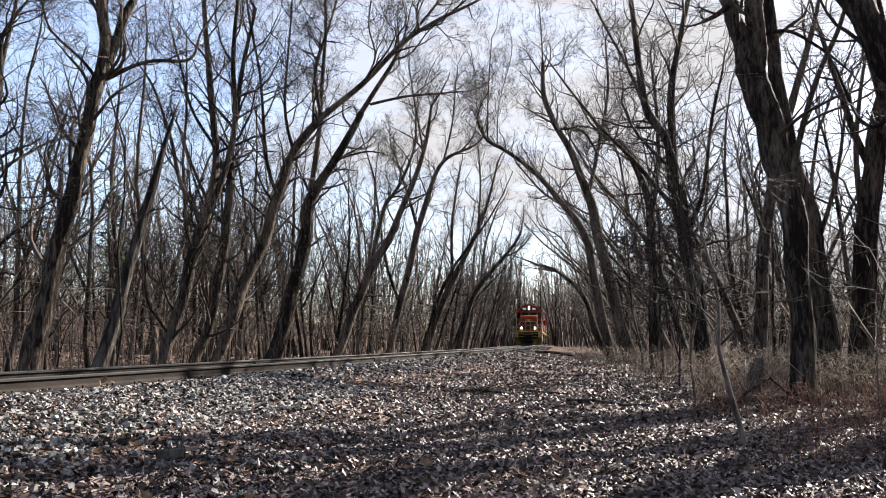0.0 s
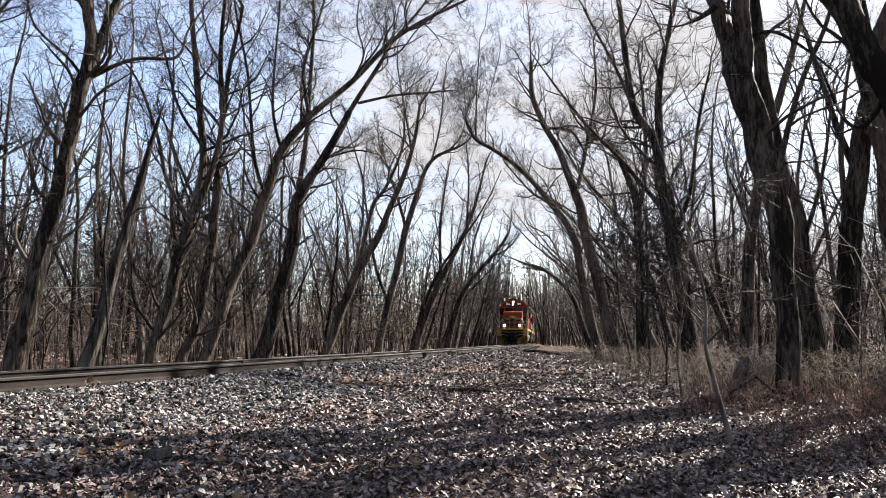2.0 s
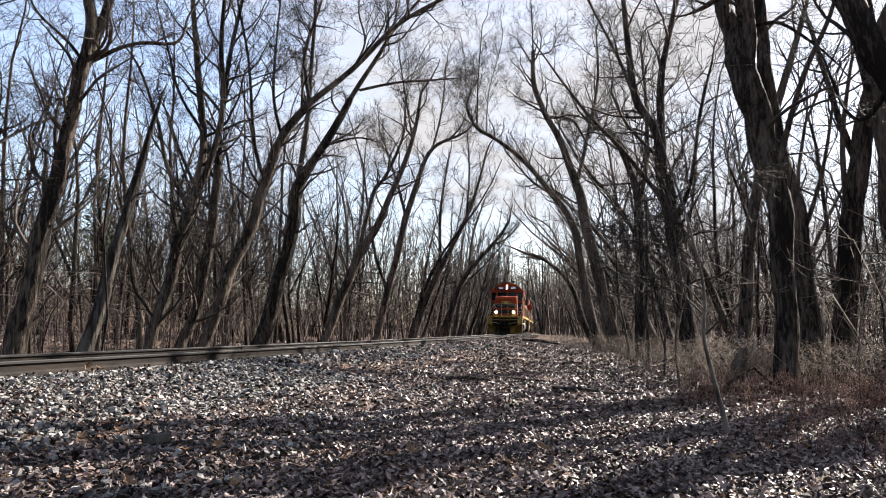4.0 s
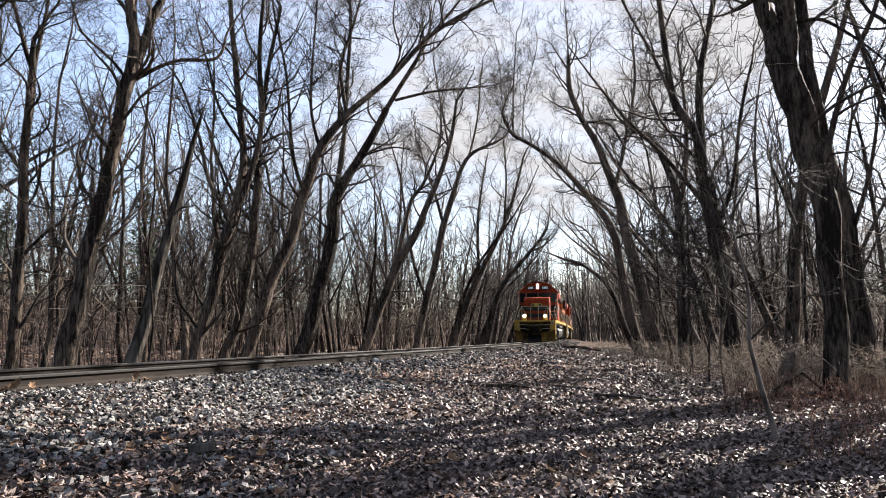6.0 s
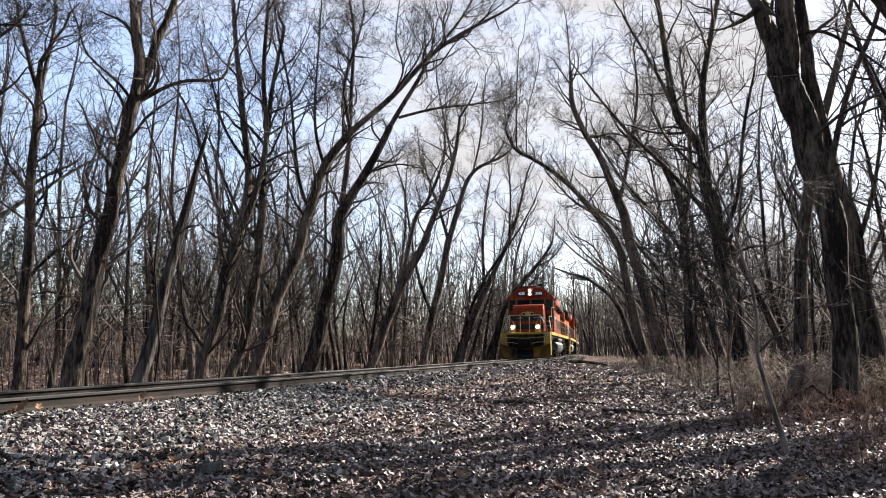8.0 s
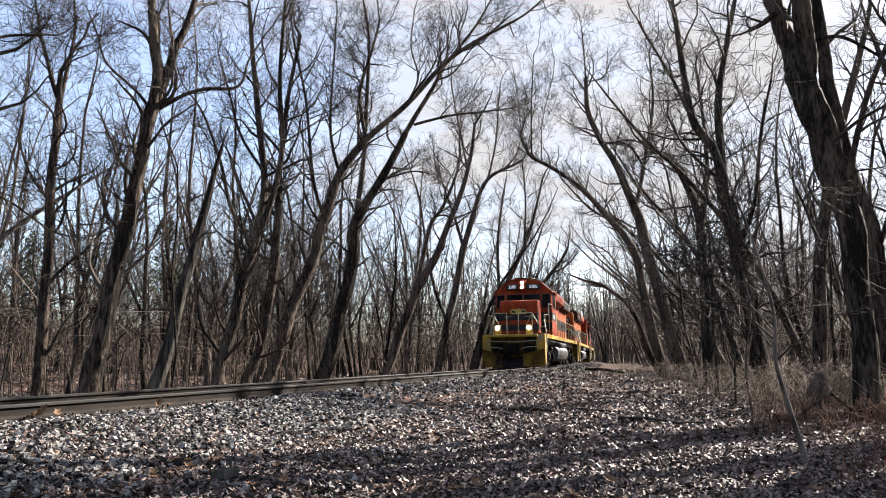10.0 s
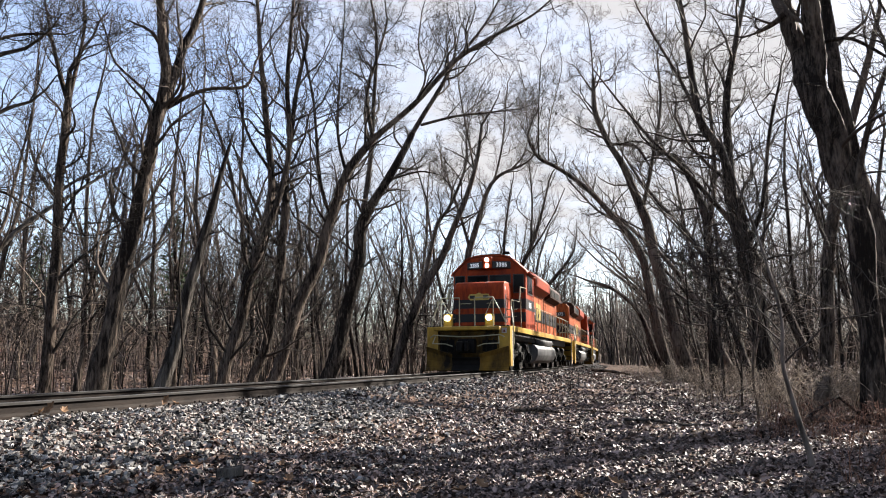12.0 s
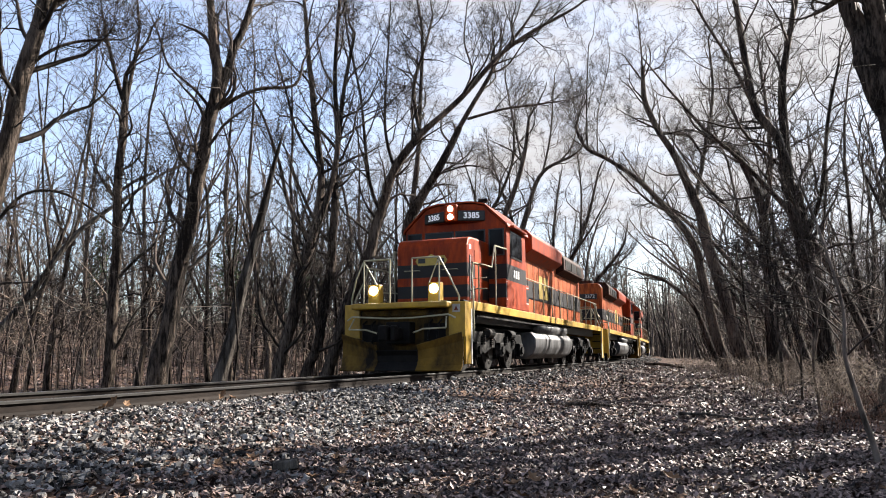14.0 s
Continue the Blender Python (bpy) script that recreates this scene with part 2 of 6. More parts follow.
# ---- the track's line: a slowly easing curve ----
TRACK_S = np.linspace(-30, 230, 521)
_h = radians(16.344) - (2.441 * np.minimum(TRACK_S, 110) - 0.011 * np.minimum(TRACK_S, 110) ** 2) / 1000
_hm = (_h[1:] + _h[:-1]) / 2
TRACK_X = np.concatenate([[0], np.cumsum(np.sin(_hm) * np.diff(TRACK_S))])
TRACK_Y = np.concatenate([[0], np.cumsum(np.cos(_hm) * np.diff(TRACK_S))])
_i = int(np.searchsorted(TRACK_S, 20.0))
TRACK_X += -2.937 - TRACK_X[_i]
TRACK_Y += 18.361 - TRACK_Y[_i]
RAIL_Z = 0.598     # top of rail


def on_track(s, lateral=0.0):
    x, y, h = np.interp(s, TRACK_S, TRACK_X), np.interp(s, TRACK_S, TRACK_Y), np.interp(s, TRACK_S, _h)
    return x + lateral * np.cos(h), y - lateral * np.sin(h), h


def beside(x, y):
    """Metres to the right of the track's centre line (negative: to the left) and along it."""
    x, y = np.atleast_1d(np.asarray(x, float)), np.atleast_1d(np.asarray(y, float))
    near = np.zeros(len(x), int)
    for a in range(0, len(x), 4000):
        d = (x[a:a + 4000, None] - TRACK_X[None, ::4]) ** 2 + (y[a:a + 4000, None] - TRACK_Y[None, ::4]) ** 2
        near[a:a + 4000] = d.argmin(1) * 4
    h = _h[near]
    return (x - TRACK_X[near]) * np.cos(h) - (y - TRACK_Y[near]) * np.sin(h), TRACK_S[near]


def lumps(x, y):
    return 0.035 * np.sin(1.3 * x + 0.7 * y) * np.sin(0.9 * y - 0.4 * x) + 0.02 * np.sin(3.1 * x - 1.1 * y + 1) * np.sin(2.7 * y + 0.5 * x) + 0.012 * np.sin(7.3 * x + 2) * np.sin(6.1 * y)


def ground_z(x, y):
    u, s = beside(x, y)
    z = np.interp(u, [-160, -100, -60, -30, -14, -7, -4.2, -1.7, -1.4, 1.35, 1.75, 3.4, 5.0, 6.5, 11, 14, 20, 60, 120],
                  [14.0, 7.5, 3.2, 0.8, -0.05, -0.12, -0.05, 0.36, 0.405, 0.405, 0.36, 0.12, 0.02, 0.0, 0.02, 0.10, 0.2, 2.2, 6.0])
    x, y = np.atleast_1d(x), np.atleast_1d(y)
    soft = np.clip((np.abs(u) - 1.6) / 2.5, 0.12, 1.0)
    return z + lumps(x, y) * soft


# ---- ground ----
def spaced(lo, hi, step, far_lo, far_hi):
    mid = list(np.arange(lo, hi + step / 2, step))
    out, d = [hi], step
    while out[-1] < far_hi:
        d *= 1.16
        out.append(out[-1] + d)
    inn, d = [lo], step
    while inn[-1] > far_lo:
        d *= 1.16
        inn.append(inn[-1] - d)
    return np.array(inn[:0:-1] + mid + out[1:])


def build_ground():
    gx, gy = spaced(-9, 10, 0.16, -900, 900), spaced(2.5, 24, 0.16, -900, 1200)
    X, Y = np.meshgrid(gx, gy)
    z = ground_z(X.ravel(), Y.ravel())
    v = np.stack([X.ravel(), Y.ravel(), z], 1)
    nx, ny = len(gx), len(gy)
    i = (np.arange(ny - 1)[:, None] * nx + np.arange(nx - 1)[None]).ravel()
    f = np.stack([i, i + 1, i + nx + 1, i + nx], 1)
    ob = link_mesh("ground", v.tolist(), f.tolist(), SOIL, smooth=True)
    tagged(ob, "dark leaf mould and earth of the woodland floor", "ground", kind="structure")


build_ground()


def scatter(n, x0, x1, y0, y1, keep, rng):
    x, y = rng.uniform(x0, x1, n), rng.uniform(y0, y1, n)
    u, s = beside(x, y)
    ok = keep(u, s, x, y, rng.random(n))
    return x[ok], y[ok], u[ok]


def leaf_mesh(name, x, y, size, rng, label, mat, lift=0.012):
    """Curled dead leaves, folded along the midrib."""
    n = len(x)
    z = ground_z(x, y)
    yaw, tilt, roll = rng.uniform(0, 6.283, n), np.clip(rng.normal(0, 0.30, n), -0.8, 0.8), np.clip(rng.normal(0, 0.30, n), -0.8, 0.8)
    ln, wd = size * rng.uniform(0.6, 1.35, n), size * rng.uniform(0.38, 0.85, n)
    fold, curl = wd * rng.uniform(-0.1, 0.5, n), ln * rng.uniform(-0.05, 0.4, n)
    o = np.zeros(n)
    loc = np.stack([np.stack([-ln / 2, o, curl], 1), np.stack([-ln * 0.2, -wd * 0.45, fold * 0.7], 1), np.stack([ln * 0.22, -wd * 0.42, fold + curl * 0.3], 1), np.stack([ln / 2, o, curl], 1),
                    np.stack([ln * 0.22, wd * 0.42, fold + curl * 0.3], 1), np.stack([-ln * 0.2, wd * 0.45, fold * 0.7], 1)], 1)
    loc = loc + rng.normal(0, 1, loc.shape) * (wd * 0.13)[:, None, None]
    ca, sa = np.cos(yaw)[:, None], np.sin(yaw)[:, None]
    px, py, pz = loc[..., 0], loc[..., 1], loc[..., 2]
    pz = pz + px * np.tan(tilt)[:, None] + py * np.tan(roll)[:, None]
    pz = pz - pz.min(1, keepdims=True) * 0.8
    v = np.stack([px * ca - py * sa + x[:, None], px * sa + py * ca + y[:, None], pz + (z + lift * rng.random(n))[:, None]], -1).reshape(-1, 3)
    b = np.arange(n)[:, None] * 6
    f = np.stack([b + q for q in ([0, 1, 3], [1, 2, 3], [0, 3, 5], [3, 4, 5])], 1).reshape(-1, 3)
    ob = link_mesh(name, v.tolist(), f.tolist(), mat)
    return tagged(ob, label, "leaf litter", kind="stuff")


def stone_mesh(name, x, y, size, rng, label):
    n = len(x)
    z = ground_z(x, y)
    dirs = np.array([(a, b, c) for c in (-1, 1) for b in (-1, 1) for a in (-1, 1)], float) * 0.62
    r = size * rng.uniform(0.45, 1.25, n)[:, None, None] * 0.5 * (dirs[None] * rng.uniform(0.6, 1.15, (n, 1, 3)) + rng.normal(0, 0.16, (n, 8, 3)))
    r[..., 2] *= 0.8
    a, t = rng.uniform(0, 6.283, n)[:, None], rng.normal(0, 0.5, n)[:, None]
    px, py, pz = r[..., 0], r[..., 1], r[..., 2]
    py, pz = py * np.cos(t) - pz * np.sin(t), py * np.sin(t) + pz * np.cos(t)
    v = np.stack([px * np.cos(a) - py * np.sin(a) + x[:, None], px * np.sin(a) + py * np.cos(a) + y[:, None], pz + (z + size * rng.uniform(0.05, 0.4, n))[:, None]], -1).reshape(-1, 3)
    b = np.arange(n)[:, None] * 8
    f = np.stack([b + q for q in ([0, 2, 3, 1], [4, 5, 7, 6], [0, 1, 5, 4], [1, 3, 7, 5], [3, 2, 6, 7], [2, 0, 4, 6])], 1).reshape(-1, 4)
    ob = link_mesh(name, v.tolist(), f.tolist(), STONE)
    return tagged(ob, label, "ballast", kind="stuff")


def build_litter():
    rng = np.random.default_rng(5)
    # leaves, thick near by, thinner with distance
    def seen(x, y):
        return np.abs(x + 0.04 * y) < y * 0.78 + 1.0
    x, y, u = scatter(84000, -7, 7, 2.8, 9, lambda u, s, x, y, r: (u > 1.0) & (r < np.where(u < 3.6, 0.45, 0.97)) & seen(x, y), rng)
    leaf_mesh("leaf_litter", x, y, 0.048, rng, "pale and dark curled dead leaves lying thick on the ground", LEAF)
    x, y, u = scatter(52000, -8, 11, 9, 20, lambda u, s, x, y, r: (u > 1.0) & (r < np.where(u < 3.2, 0.30, 0.97)) & seen(x, y), rng)
    leaf_mesh("leaf_litter", x, y, 0.068, rng, "pale and dark dead leaves over the path and bank", LEAF)
    x, y, u = scatter(42000, -8, 22, 20, 60, lambda u, s, x, y, r: (u > 1.0) & (u < 16), rng)
    leaf_mesh("leaf_litter", x, y, 0.11, rng, "dead leaves covering the path beside the track", LEAF)
    x, y, u = scatter(16000, -9, 10, -10, 6, lambda u, s, x, y, r: (u > 1.6) & ~((y > 2.8) & seen(x, y)) & ((np.abs(x) < 7) | (r < 0.6)), rng)
    leaf_mesh("leaf_litter", x, y, 0.10, rng, "dead leaves on the ground behind the open path", LEAF)
    x, y, u = scatter(22000, -40, -2, 8, 60, lambda u, s, x, y, r: (u < -2.2), rng)
    leaf_mesh("leaf_litter", x, y, 0.14, rng, "brown dead leaves on the floor of the woods", LEAF)
    x, y, u = scatter(38000, -8, 2, 3.4, 13, lambda u, s, x, y, r: (np.abs(u) < 5.0) & (r < np.where(u < 3.3, 1.0, 0.2)) & (u > -1.6) & seen(x, y), rng)
    stone_mesh("ballast", x, y, 0.064, rng, "grey crushed-stone ballast spilling down the track bed")
    x, y, u = scatter(20000, -6, 8, 13, 30, lambda u, s, x, y, r: (np.abs(u) < 4.0) & (r < np.where(u < 2.4, 1.0, 0.2)) & (u > -2.4), rng)
    stone_mesh("ballast", x, y, 0.085, rng, "grey crushed-stone ballast under the rails")
    x, y, u = scatter(14000, -6, 16, 30, 95, lambda u, s, x, y, r: (np.abs(u) < 2.6), rng)
    stone_mesh("ballast", x, y, 0.12, rng, "grey crushed-stone ballast along the far track")


build_litter()


# ---- track ----
def build_rails():
    prof = [(-0.075, 0), (0.075, 0), (0.075, 0.012), (0.018, 0.03), (0.011, 0.06), (0.011, 0.125), (0.037, 0.145), (0.037, 0.168), (0.028, 0.176), (-0.028, 0.176), (-0.037, 0.168), (-0.037, 0.145), (-0.011, 0.125), (-0.011, 0.06), (-0.018, 0.03), (-0.075, 0.012)]
    for side in (-1, 1):
        s = np.arange(-28, 200, 1.0)
        verts, faces = [], []
        for k in s:
            for a, b in prof:
                x, y, h = on_track(k, side * 0.755 + a)
                verts.append((x, y, RAIL_Z - 0.176 + b))
        n = len(prof)
        for i in range(len(s) - 1):
            for j in range(n):
                faces.append((i * n + j, i * n + (j + 1) % n, (i + 1) * n + (j + 1) % n, (i + 1) * n + j))
        ob = link_mesh("rail", verts, faces, RAIL)
        ob.data.materials.append(RAIL_TOP)
        top = [j for j in range(n) if prof[j][1] > 0.13 and prof[(j + 1) % n][1] > 0.13]
        for i in range(len(s) - 1):
            for j in top:
                ob.data.polygons[i * n + j].material_index = 1
        tagged(ob, "rust-brown steel rail with a dark worn head", "rail", "rails of the track")
        for k in range(8):       # bolted joints
            s0 = 6.4 + 11.9 * k + (15.6 if side > 0 else 0.0)
            bm = bmesh.new()
            for e in (-1, 1):
                box(bm, e * 0.030 - 0.012, e * 0.030 + 0.012, -0.46, 0.46, 0.035, 0.135, 0.006)
                for q in (-0.36, -0.22, -0.08, 0.08, 0.22, 0.36):
                    rod(bm, (e * 0.04, q, 0.085), (e * 0.062, q, 0.085), 0.018, 6)
            jb = part("joint_bar", bm, RAIL, ob, "bolted steel joint bar")
            x, y, h = on_track(s0, side * 0.755)
            jb.matrix_basis = pose(x, y, RAIL_Z - 0.176, 0, 0, -math.degrees(h))
        bm = box(bmesh.new(), -0.17, 0.17, -0.09, 0.09, 0.0, 0.018, 0.004)
        for e in (-1, 1):
            for q in (-0.05, 0.05):
                box(bm, e * 0.092 - 0.012, e * 0.092 + 0.012, q - 0.01, q + 0.01, 0.0, 0.05, 0.003)
        plate_mesh = bpy.data.meshes.new("tie_plate")
        bm.to_mesh(plate_mesh)
        bm.free()
        plate_mesh.materials.append(RAIL)
        for k in range(70):
            x, y, h = on_track(4.84 + k * 0.53, side * 0.755)
            tp = new("tie_plate", plate_mesh)
            tp.parent = ob
            tp.matrix_basis = pose(x, y, RAIL_Z - 0.181, 0, 0, -math.degrees(h))


build_rails()


def build_ties():
    rng = random.Random(3)
    bm = box(bmesh.new(), -1.28, 1.28, -0.11, 0.11, -0.16, 0.0, 0.012)
    me = bpy.data.meshes.new("tie")
    bm.to_mesh(me)
    bm.free()
    me.materials.append(TIE)
    for i in range(200):
        x, y, h = on_track(-10 + i * 0.53)
        ob = new("tie", me)
        ob.matrix_basis = pose(x, y, RAIL_Z - 0.179, 0, 0, -math.degrees(h) + rng.uniform(-1.5, 1.5))
        tagged(ob, "weathered timber cross tie sunk in the ballast", "railway tie", "ties under the rails")


build_ties()


# ---- trees ----
def branch(tb, rng, p, d, length, r, level, last, up=0.16):
    """A bent twig or limb with its own smaller ones."""
    n = 3 if level == last == 3 else (7, 8, 6, 4, 2)[level]
    wild = (0.26, 0.34, 0.42, 0.50, 0.5)[level]
    sides = (6, 4, 3, 3, 3)[level]
    pts, dirs = [p], [d]
    step = length / (n - 1)
    for _ in range(n - 1):
        d = d + np.array([rng.gauss(0, wild), rng.gauss(0, wild), rng.gauss(0, wild) + up]) * 0.6
        d = d / math.sqrt(d @ d)
        p = p + d * step
        pts.append(p)
        dirs.append(d)
    tip = 0.25 if level < last else 0.45
    tb.add(pts, [r * (1 - (1 - tip) * i / (n - 1)) for i in range(n)], sides)
    if level < last:
        sprout(tb, rng, pts, [r * (1 - (1 - tip) * i / (n - 1)) for i in range(n)], level + 1, last, length, up=up)


COUNTS = (0, 6, 5, 4, 3)


def sprout(tb, rng, pts, radii, level, last, length, start=0.15, count=None, up=0.16, reach=0.62):
    n = len(pts) - 1
    for k in range(count or COUNTS[level]):
        t = start + (1.0 - start) * (k + rng.random()) / (count or COUNTS[level])
        i = min(int(t * n), n - 1)
        w = t * n - i
        a, b = pts[i], pts[i + 1]
        p = a + (b - a) * w
        r = max((radii[i] * (1 - w) + radii[i + 1] * w) * rng.uniform(0.4, 0.62), 0.0046)
        r = min(r, 0.045)
        axis = (b - a) / (math.sqrt((b - a) @ (b - a)) + 1e-9)
        side = np.array([rng.gauss(0, 1), rng.gauss(0, 1), rng.gauss(0, 0.6)])
        side = side - axis * (side @ axis)
        side = side / (math.sqrt(side @ side) + 1e-9)
        ang = rng.uniform(0.5, 1.15)
        d = axis * math.cos(ang) + side * math.sin(ang)
        ln = max(length * reach * rng.uniform(0.55, 1.2) * (1.2 - 0.55 * t), 0.3)
        branch(tb, rng, p, d, ln, r, level, last, up)


def smooth_line(rows, az, fine=5):
    """Rows of (across, height, radius) in the plane that stands square to the bearing az, eased to a finer line."""
    r = np.array(rows, float)
    k = np.linspace(0, len(r) - 1, (len(r) - 1) * fine + 1)
    i = np.clip(k.astype(int), 0, len(r) - 2)
    t = (k - i)[:, None]
    p0, p1, p2, p3 = r[np.maximum(i - 1, 0)], r[i], r[i + 1], r[np.minimum(i + 2, len(r) - 1)]
    q = 0.5 * (2 * p1 + (p2 - p0) * t + (2 * p0 - 5 * p1 + 4 * p2 - p3) * t ** 2 + (3 * p1 - p0 - 3 * p2 + p3) * t ** 3)
    a = radians(az)
    return np.stack([q[:, 0] * math.cos(a), -q[:, 0] * math.sin(a), q[:, 1]], 1), np.maximum(q[:, 2], 0.006)


def wood_tree(kind, x, y, az, trunk, limbs, label, seed, mat=BARK, last=4, density=1.0, start=0.40, girth=0.80):
    """A bare tree: a trunk, large limbs and a crown of fine twigs."""
    rng = random.Random(seed)
    g = float(ground_z(x, y)[0])
    root = new(kind)
    root.matrix_basis = pose(x, y, g)
    tagged(root, label, "tree")
    crown = Tubes()
    far = math.hypot(x, y)
    for j, rows in enumerate([trunk] + limbs):
        rows = [(a, h - g, r * girth) for a, h, r in rows]
        if j == 0:
            rows = [q for q in rows if q[1] > 0.45]
            (a, h, r), (a2, h2, r2) = rows[:2]
            lean = (a2 - a) / (h2 - h)
            rows = [(a - lean * (h + 0.3), -0.3, r * 1.45), (a - lean * (h - 0.12), 0.12, r * 1.2)] + rows
        near_by = far < 27 and rows[0][2] > 0.1
        p, r = smooth_line(rows, az, 12 if near_by else 5)
        n = len(p)
        wob = np.array([[math.sin(i * 0.9 + seed), math.cos(i * 0.7 + seed * 2), 0] for i in np.linspace(0, (len(rows) - 1) * 5, n)]) * (r[:, None] * 0.14)
        depth = np.array([math.sin(radians(az)), math.cos(radians(az)), 0]) * rng.uniform(-0.16, 0.16)
        p = p + wob + (depth[None] * (np.linspace(0, 1, n)[:, None] * (p[-1, 2] - p[0, 2])) if j else 0)
        tb = Tubes()
        tb.add(list(p), list(r), 26 if near_by else (14 if j == 0 else 7))
        tb.build("trunk" if j == 0 else "limb", mat, root)
        length = float(np.linalg.norm(np.diff(p, axis=0), axis=1).sum())
        if density:
            if j == 0:
                sprout(crown, rng, list(p), list(r), 1, last, min(length, 5) * 0.75, start=start, count=int(11 * density), reach=0.62)
            if j == 0 and r[-1] < 0.09 or j:
                branch(crown, rng, p[-1], (p[-1] - p[-2]) / np.linalg.norm(p[-1] - p[-2]), min(max(length, 1.2), 4.0) * 0.55, r[-1], 1, last)
            if j:
                sprout(crown, rng, list(p), list(r), 1, last, min(max(length, 1.5), 5) * 0.8, start=0.2, count=int(max(4, 8 * density * min(1.3, length / 3.5))), reach=0.6)
    crown.build("crown", TWIG, root)
    return root


wood_tree('tree', -6.88, 12.19, -29.4,
          [(-0.0, 0.38, 0.221), (0.07, 0.58, 0.203), (0.22, 1.42, 0.185), (0.4, 2.67, 0.168), (0.63, 3.97, 0.150), (0.75, 5.01, 0.146), (0.9, 5.76, 0.150)],
          [[(0.9, 5.71, 0.129), (0.9, 6.5, 0.119), (0.8, 7.12, 0.102), (0.68, 8.39, 0.07)],
           [(0.97, 5.83, 0.108), (1.17, 6.78, 0.102), (1.38, 7.37, 0.086), (1.67, 8.56, 0.059)],
           [(0.96, 5.65, 0.059), (1.31, 5.92, 0.048), (1.73, 6.13, 0.043), (2.37, 6.28, 0.038), (2.54, 6.8, 0.027), (2.76, 7.24, 0.022)],
           [(0.81, 5.66, 0.043), (0.52, 6.0, 0.032), (0.05, 6.42, 0.027), (-0.11, 6.9, 0.022), (-0.26, 7.28, 0.016)],
           [(0.6, 3.77, 0.027), (0.15, 4.12, 0.022), (0.25, 4.53, 0.016)]],
          'tall bare tree forking high, with a crooked side limb', 11)
wood_tree('dead_tree', -6.17, 13.12, -25.2,
          [(0.0, 0.38, 0.1784), (0.08, 0.55, 0.1656), (0.31, 1.45, 0.1432), (0.54, 2.59, 0.1160), (0.75, 3.55, 0.1072), (0.94, 4.43, 0.0712), (1.06, 5.0, 0.0448), (1.22, 5.6, 0.0088)],
          [[(0.72, 3.39, 0.0360), (0.88, 3.44, 0.0224), (1.06, 3.49, 0.0136)],
           [(0.58, 3.59, 0.0360), (0.36, 4.16, 0.0224), (0.25, 4.47, 0.0136)]],
          'dead broken snag with pale splintered bark', 12, BARK_PALE, density=0)
wood_tree('tree', -6.75, 17.76, -20.8,
          [(0.0, 0.33, 0.19), (0.09, 0.66, 0.176), (0.39, 1.88, 0.176), (0.66, 3.28, 0.183), (0.81, 3.86, 0.197)],
          [[(0.81, 3.83, 0.146), (1.02, 4.73, 0.132), (1.07, 6.05, 0.11), (0.85, 7.96, 0.095), (0.68, 9.76, 0.073), (0.56, 11.13, 0.051)],
           [(0.86, 4.0, 0.11), (1.33, 5.34, 0.102), (1.49, 6.84, 0.088), (1.37, 8.18, 0.073), (1.45, 9.89, 0.059), (1.48, 11.15, 0.044)],
           [(0.77, 4.0, 0.073), (0.24, 4.96, 0.066), (-0.05, 6.08, 0.051), (-0.49, 7.19, 0.037), (-0.98, 7.85, 0.022)],
           [(1.03, 5.9, 0.051), (0.45, 6.87, 0.044), (0.1, 8.15, 0.037), (-0.18, 9.16, 0.022)],
           [(1.45, 6.61, 0.037), (2.12, 7.14, 0.029), (2.69, 7.59, 0.022)]],
          'bare leaning tree with several stems', 13)
wood_tree('tree', -6.4, 18.95, -18.6,
          [(0.0, 0.28, 0.185), (0.1, 0.64, 0.169), (0.39, 1.51, 0.162), (0.62, 2.98, 0.154), (0.74, 4.34, 0.146), (0.77, 5.26, 0.131)],
          [[(0.77, 5.26, 0.115), (0.81, 6.5, 0.1), (0.99, 8.42, 0.077), (1.3, 10.42, 0.054)],
           [(0.67, 4.03, 0.069), (0.25, 4.61, 0.062), (-0.22, 5.64, 0.046), (-0.53, 6.53, 0.031)]],
          'slim bare tree leaning beside the track', 14)
wood_tree('tree', -6.19, 20.07, -17.2,
          [(0.0, 0.29, 0.226), (0.16, 0.69, 0.21), (0.62, 2.31, 0.202), (1.19, 3.75, 0.186), (1.54, 5.06, 0.17), (1.98, 6.41, 0.154), (2.77, 7.58, 0.137)],
          [[(2.77, 7.56, 0.121), (3.93, 8.65, 0.105), (5.23, 10.14, 0.089), (6.22, 10.91, 0.073), (7.73, 11.87, 0.048), (8.72, 12.79, 0.032)],
           [(2.74, 7.56, 0.081), (2.57, 9.02, 0.073), (2.91, 10.29, 0.057), (3.2, 11.4, 0.04)],
           [(1.54, 5.14, 0.073), (1.19, 6.19, 0.065), (0.97, 8.33, 0.048), (0.6, 9.99, 0.04), (0.4, 11.34, 0.024)],
           [(3.93, 8.61, 0.048), (4.35, 9.58, 0.04), (4.16, 10.63, 0.032), (4.27, 11.74, 0.024)],
           [(1.98, 6.41, 0.065), (1.71, 7.73, 0.057), (1.77, 9.45, 0.04), (1.87, 11.03, 0.032)]],
          'big bare tree leaning far over the track', 15, density=1.45)
